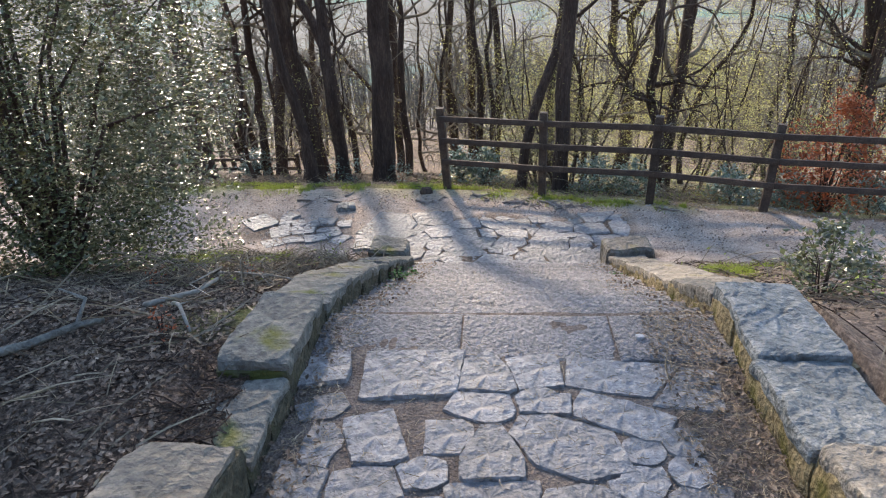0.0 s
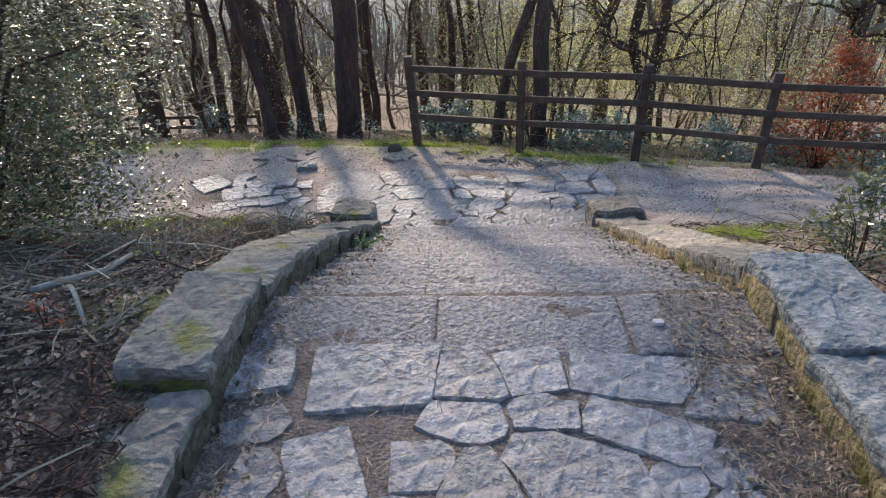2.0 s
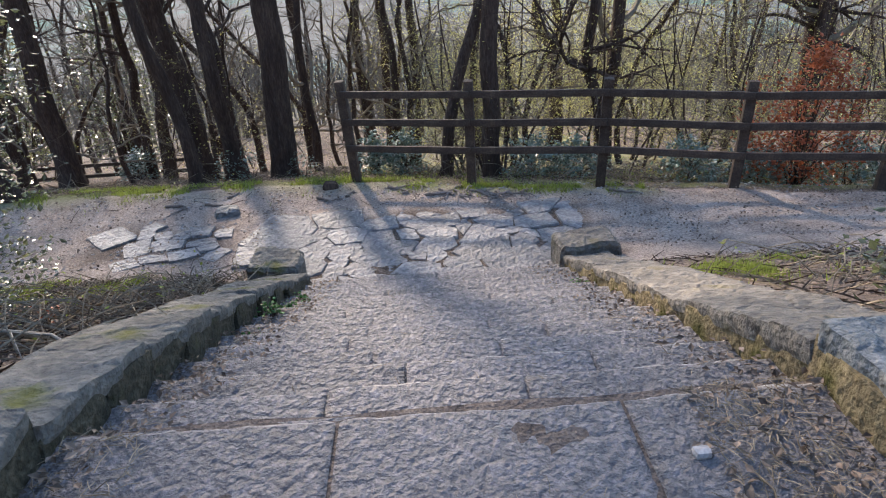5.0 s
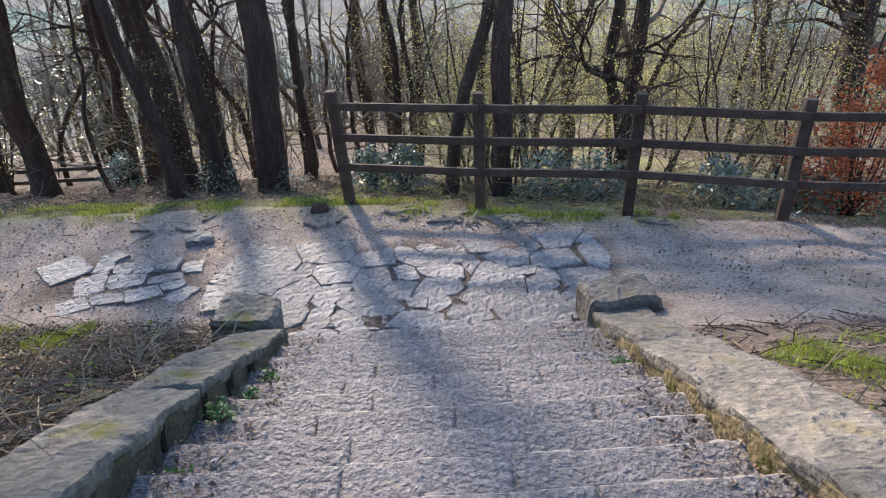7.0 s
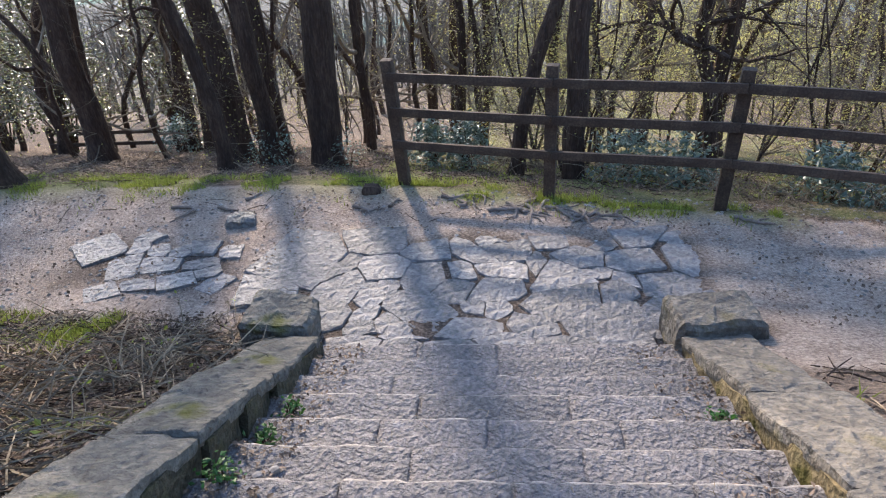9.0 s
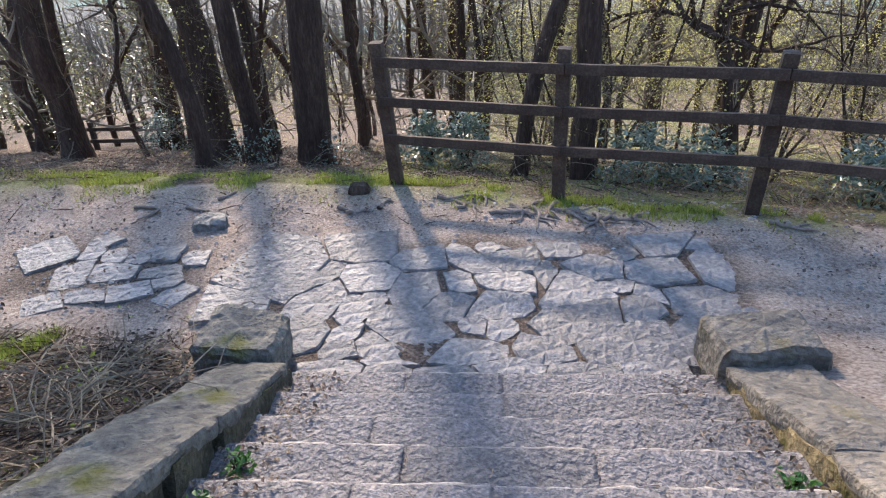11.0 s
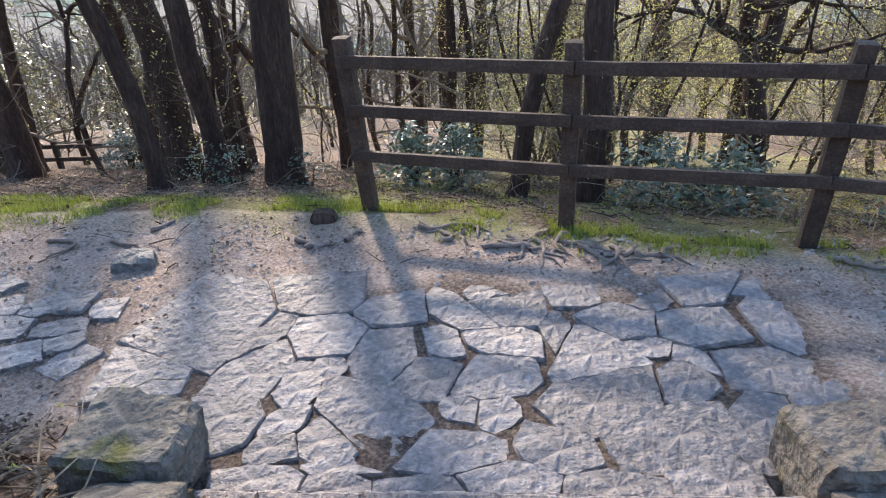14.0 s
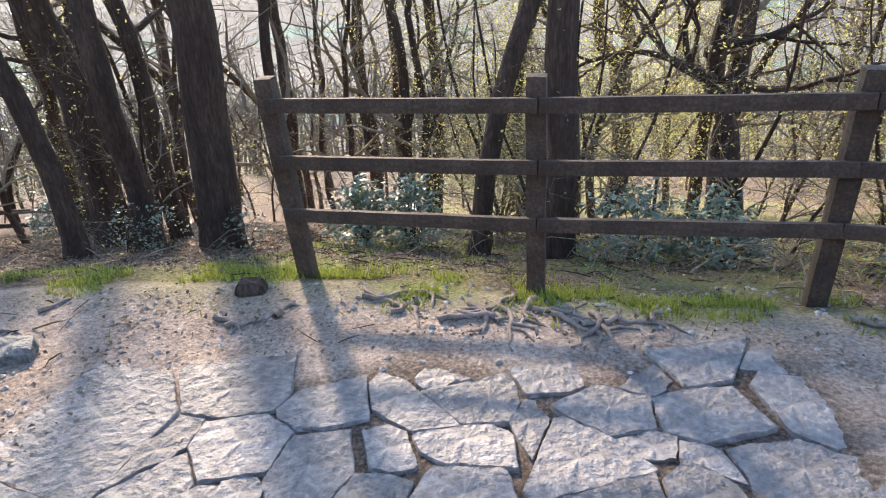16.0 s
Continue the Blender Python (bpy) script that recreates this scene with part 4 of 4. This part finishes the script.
scatter_sticks("stick_litter", "dry sticks and dead bracken stems on the bank", [(-5.5, -1.2, -6.0, 0.7, 800), (-2.5, -1.25, -2.6, 0.5, 420), (2.3, 4.5, -6.0, -0.6, 350), (-9.0, -1.2, 3.6, 9.0, 500), (2.5, 7.0, 3.0, 5.5, 250)], STRAW, 0.42, 0.0042, 5, ground_z, 0.25)
scatter_sticks("twig_litter", "short dark broken twigs in the leaf litter", [(-5.5, -1.15, -6.2, 0.7, 5200), (2.3, 4.5, -6.0, -0.4, 700), (-5.0, 5.0, 2.4, 3.2, 45), (-1.0, 9.0, 3.4, 8.0, 1500), (-8.0, -1.0, 3.8, 8.0, 600), (-1.14, -0.78, -5.4, -4.8, 160)], BARK, 0.2, 0.004, 17, ground_z, 0.2)
scatter_sticks("needle_litter", "dry pine needles and twigs on the stone steps", [(1.25, 1.62, -5.6, -3.9, 1500), (-0.64, -0.4, -5.6, -3.9, 500), (-0.4, 1.3, -5.6, -4.35, 500), (1.35, 1.72, -3.9, 0.1, 300), (-0.66, -0.4, -3.9, 0.1, 220), (-0.4, 1.3, -3.9, 0.1, 130)], STRAW, 0.06, 0.0013, 6, stair_top, 0.1)

scatter_leaves("step_litter", "brown leaves and bark crumbs gathered along the step edges", [(-0.72, -0.35, -4.0, 0.15, 900), (1.45, 1.8, -4.0, 0.15, 700), (1.2, 1.75, -5.7, -4.0, 700), (-0.72, -0.45, -5.7, -4.0, 350)], DRY, 0.03, 13, 0.35, 0.004, lambda x, y: stair_top(x, y))

V, F = [], []
grng = random.Random(9)
for _ in range(42000):
    if grng.random() < 0.6:
        x = grng.uniform(-6.5, 3.4)
        y = fence_y(x) + (grng.gauss(0.16, 0.16) if x > -0.4 else grng.gauss(0.4, 0.32))
    elif grng.random() < 0.4:
        x, y = grng.uniform(-4.4, -2.5), grng.uniform(0.0, 0.8)
    elif grng.random() < 0.3:
        x, y = grng.gauss(2.85, 0.3), grng.gauss(-1.5, 0.25)
    else:
        x, y = grng.uniform(-1.2, 8.0), grng.uniform(3.4, 6.5)
    if noise.noise(Vector((x * 2.1, y * 2.1, 5.0))) < 0.03 or (x > 2.0 and 0 < y - fence_y(x) < 0.1):
        continue
    h = grng.uniform(0.025, 0.09)
    c = Vector((x, y, ground_z(x, y) - 0.005))
    a = grng.uniform(0, 2 * math.pi)
    wv = Vector((math.cos(a), math.sin(a), 0)) * 0.006
    lean = Vector((grng.gauss(0, 0.4), grng.gauss(0, 0.4), 1)) * h
    i = len(V)
    V += [c - wv, c + wv, c + lean]
    F.append((i, i + 1, i + 2))
tagged(new("grass", mesh_of("grass", V, F, BLADE)), "short spring grass along the path verge", "grass", kind="stuff")

PEB = surface("pebble", [(0.12, 0.11, 0.10), (0.25, 0.23, 0.21), (0.42, 0.39, 0.36)], 5.0, 40.0, 0.8, 0.3, 0.01, 0.3, 0.4)
V, F = [], []
for _ in range(4200):
    x, y = grng.uniform(-5.5, 6.0), grng.uniform(0.9, 3.25)
    if -1.6 < x < 2.5 and y < 2.1 and grng.random() < 0.9:
        continue
    r = 0.004 + 0.022 * grng.random() ** 3
    c = Vector((x, y, ground_z(x, y) + r * 0.2))
    i = len(V)
    V += [c + Vector((math.cos(q) * r * grng.uniform(0.7, 1.2), math.sin(q) * r, 0)) for q in (0, 1.25, 2.5, 3.8, 5.0)] + [c + Vector((grng.gauss(0, 0.3) * r, 0, r * 0.6))]
    F += [(i + q, i + (q + 1) % 5, i + 5) for q in range(5)]
tagged(new("pebbles", mesh_of("pebbles", V, F, PEB)), "small pebbles strewn on the earth path", "pebbles", kind="stuff")


# ---- surface roots, stump and rock ----
ROOT = surface("worn_root", [(0.08, 0.065, 0.055), (0.19, 0.155, 0.13), (0.33, 0.27, 0.23)], 5.0, 50.0, 0.8, 0.6, 0.01, 0.3)
rrng = random.Random(15)
for x, y, a, ln in [(-3.0, 2.85, 5, 0.7), (-2.45, 2.82, 350, 0.6), (-2.2, 2.98, 20, 0.4), (-0.95, 2.8, 340, 0.35), (-0.85, 2.7, 30, 0.3), (0.0, 2.95, 340, 0.8), (0.2, 2.75, 10, 0.6), (0.5, 2.6, 25, 0.55),
                   (0.7, 2.8, 330, 0.7), (0.85, 2.55, 15, 0.5), (1.1, 2.7, 350, 0.6), (1.35, 2.45, 20, 0.55), (1.6, 2.5, 345, 0.5), (2.9, 2.35, 340, 0.5), (0.35, 2.9, 300, 0.45), (1.0, 2.9, 250, 0.4), (0.9, 2.72, 5, 0.6), (1.2, 2.6, 340, 0.5), (0.65, 2.66, 350, 0.7), (1.45, 2.62, 10, 0.55), (1.75, 2.42, 355, 0.5), (1.15, 2.85, 200, 0.5), (0.8, 2.62, 290, 0.3), (1.5, 2.48, 300, 0.3), (-0.55, 2.75, 20, 0.3)]:
    thing = tagged(new("tree_root"), "worn tree root lying bare in the path", "root", "bare roots")
    pts, q, w0 = [], Vector((x, y, 0)), radians(a)
    n = 9
    for i in range(n):
        pts.append(Vector((q.x, q.y, ground_z(q.x, q.y) + 0.016 - 0.03 * (i / n) ** 2 + 0.008 * rrng.gauss(0, 1))))
        w0 += rrng.gauss(0, 0.5)
        q = q + Vector((math.cos(w0), math.sin(w0), 0)) * (ln / n)
    V, F = [], []
    tube(V, F, pts, [0.022 - 0.015 * i / n for i in range(n)], 6)
    piece("root_stem", mesh_of("root_stem", V, F, ROOT, True), thing)
    V, F = [], []
    m = pts[4]
    tube(V, F, [m, m + Vector((math.cos(w0 + 1), math.sin(w0 + 1), 0)) * ln * 0.15, m + Vector((math.cos(w0 + 0.6), math.sin(w0 + 0.6), -0.05)) * ln * 0.35], [0.014, 0.01, 0.005], 5)
    piece("root_fork", mesh_of("root_fork", V, F, ROOT, True), thing)
tagged(piece("tree_stump", rock_mesh("tree_stump", 0.2, 0.16, 0.25, BARK, 6, 6, 4, 0.03, 0.05, 2.0), None, pose(-0.8, 3.18, 0.08)), "small rotten stump at the path edge", "stump")
# Rock takes the shadowed capstone colour, its shade painted in.
tagged(piece("rock", rock_mesh("rock", 0.28, 0.2, 0.2, CAP_SHADED, 4, 4, 3, 0.06, 0.02, 8.0), None, pose(-2.02, 2.42, 0.10, 6, 8, 20)), "loose angular grey rock on the path", "rock")


# ---- fallen boughs and brambles on the bank ----
def bough(pts, r, label, seed, wood=None):
    wood = wood or DEAD
    rng = random.Random(seed)
    thing = tagged(new("fallen_branch"), label, "branch", "fallen branches")
    P = [Vector((x, y, ground_z(x, y) + h)) for x, y, h in pts]
    V, F = [], []
    tube(V, F, P, [r * (1 - 0.5 * i / len(P)) for i in range(len(P))], 7)
    piece("limb", mesh_of("limb", V, F, wood, True), thing)
    V, F = [], []
    m = P[len(P) // 2]
    tube(V, F, [m, m + Vector((rng.gauss(0, 0.1), rng.gauss(0, 0.1), 0.1)), m + Vector((rng.gauss(0, 0.2), rng.gauss(0, 0.2), 0.12))], [r * 0.5, r * 0.4, r * 0.2], 5)
    piece("side_shoot", mesh_of("side_shoot", V, F, wood, True), thing)


DEAD = surface("dead_wood", [(0.10, 0.085, 0.065), (0.24, 0.21, 0.17), (0.42, 0.38, 0.32)], 6.0, 40.0, 0.85, 0.5, 0.01, 0.2, 0.2, (0.10, 0.11, 0.02), 0.6)
bough([(-1.85, -4.08, 0.03), (-1.7, -3.98, 0.08), (-1.58, -3.86, 0.12), (-1.5, -3.7, 0.2)], 0.022, "pale broken branch lying on the bank", 1)
bough([(-1.62, -4.1, 0.06), (-1.5, -4.25, 0.08), (-1.36, -4.45, 0.02)], 0.014, "thin dead branch lying on the bank", 2)
bough([(-2.35, -4.8, 0.05), (-2.15, -4.7, 0.07), (-1.95, -4.55, 0.1), (-1.85, -4.45, 0.08)], 0.028, "mossy rotting branch on the bank", 3, CAP_MOSSY)
bough([(-2.6, -5.1, 0.03), (-2.3, -5.05, 0.05), (-2.05, -5.15, 0.03)], 0.018, "mossy stick half buried in leaves", 4, CAP_MOSSY)
bough([(-2.3, -2.2, 0.1), (-1.9, -2.4, 0.12), (-1.5, -2.6, 0.1), (-1.25, -2.9, 0.1)], 0.012, "long dry stick beside the wall", 5)

brng = random.Random(21)
for x, y in [(-1.6, -0.6), (-2.0, -1.2), (-1.7, -1.9), (-2.4, -0.4), (-1.9, -2.7), (-2.6, -1.9), (-1.45, -0.1), (3.1, -2.4), (2.9, -4.2), (5.0, 3.4), (3.6, 3.3), (3.2, 3.5), (4.2, 3.6), (0.6, 5.2), (2.0, 4.4), (5.6, 4.2), (6.8, 3.6), (-0.9, 5.6), (1.4, 6.4), (3.2, 5.6), (7.8, 4.2), (-4.6, 6.8), (-1.4, 6.6)]:
    thing = tagged(new("bramble"), "tangle of arching bare bramble stems on the bank", "bramble", "brambles")
    V, F, tips = [], [], []
    for _ in range(16):
        a, ln = brng.uniform(0, 2 * math.pi), brng.uniform(0.4, 1.1)
        b = Vector((x + brng.gauss(0, 0.15), y + brng.gauss(0, 0.15), 0))
        b.z = ground_z(b.x, b.y)
        pts = []
        for i in range(7):
            u = i / 6
            qx, qy = b.x + math.cos(a) * ln * u, b.y + math.sin(a) * ln * u
            pts.append(Vector((qx + brng.gauss(0, 0.02), qy + brng.gauss(0, 0.02), max(ground_z(qx, qy), b.z - 0.4) + 0.02 + 0.3 * ln * math.sin(math.pi * u) + brng.gauss(0, 0.01))))
        if min(p.x for p in pts) < -0.72 < max(p.x for p in pts):
            continue
        tube(V, F, pts, [0.004 * (1 - 0.6 * i / 6) + 0.001 for i in range(7)], 4)
        tips += [(p, Vector((0, 0, 1))) for p in pts[3::2]]
    tagged(piece("stem", mesh_of("stem", V, F, TWIG), thing), kind="stuff")
    tagged(piece("foliage", leaves_mesh("foliage", brng, tips[::3], BLADE, 0.035, 2, 0.03), thing), kind="stuff")

# ---- weeds in the stair joints ----
WEED = surface("weed_leaf", [(0.02, 0.06, 0.012), (0.05, 0.13, 0.025), (0.10, 0.20, 0.05)], 3.0, 30.0, 0.5, 0, 0.01, 0.4, 0.3, leaf=0.3)
for i, (x, y, r) in enumerate([(-0.58, -1.75, 0.09), (-0.58, -1.3, 0.08), (-0.57, -0.95, 0.06), (-0.6, -2.3, 0.06), (1.68, -1.0, 0.04)]):
    bush("weed", "small green weed growing at the edge of the steps", "weed", x, y, r, r, 0.09, WEED, 0.035, 26, 3, 90 + i, stair_top(x, y) - 0.01, 0.1, 0.02, "step weeds")
for x, y in [(-0.5, -1.62), (-0.44, -1.58), (-0.47, -2.2), (1.2, -4.25)]:
    tagged(piece("stone_chip", rock_mesh("stone_chip", 0.05, 0.04, 0.03, PEB, 2, 2, 2, 0.01, 0.01, x * 9), None, pose(x, y, stair_top(x, y) + 0.022, 0, 0, x * 300)), "pale loose stone chip on a step", "stone", "stone chips")

for i, (x, y) in enumerate([(-1.5, -4.5), (-2.1, -1.7), (-2.6, -2.6)]):
    bush("dead_bracken", "small clump of rusty dead bracken on the bank", "bracken", x, y, 0.08, 0.08, 0.15, LEAF_R, 0.03, 22, 2, 120 + i, None, 0.1, 0.03, "dead bracken")
V, F = [], []
tube(V, F, [Vector((1.26, -4.72, TOP_Z + 0.012)), Vector((1.27, -4.55, TOP_Z + 0.03)), Vector((1.31, -4.42, TOP_Z + 0.035)), Vector((1.29, -4.3, TOP_Z + 0.015))], [0.004, 0.004, 0.0035, 0.002], 5)
tagged(new("dry_stalk", mesh_of("dry_stalk", V, F, STRAW, True)), "thin pale dry stalk lying on the landing", "stalk")
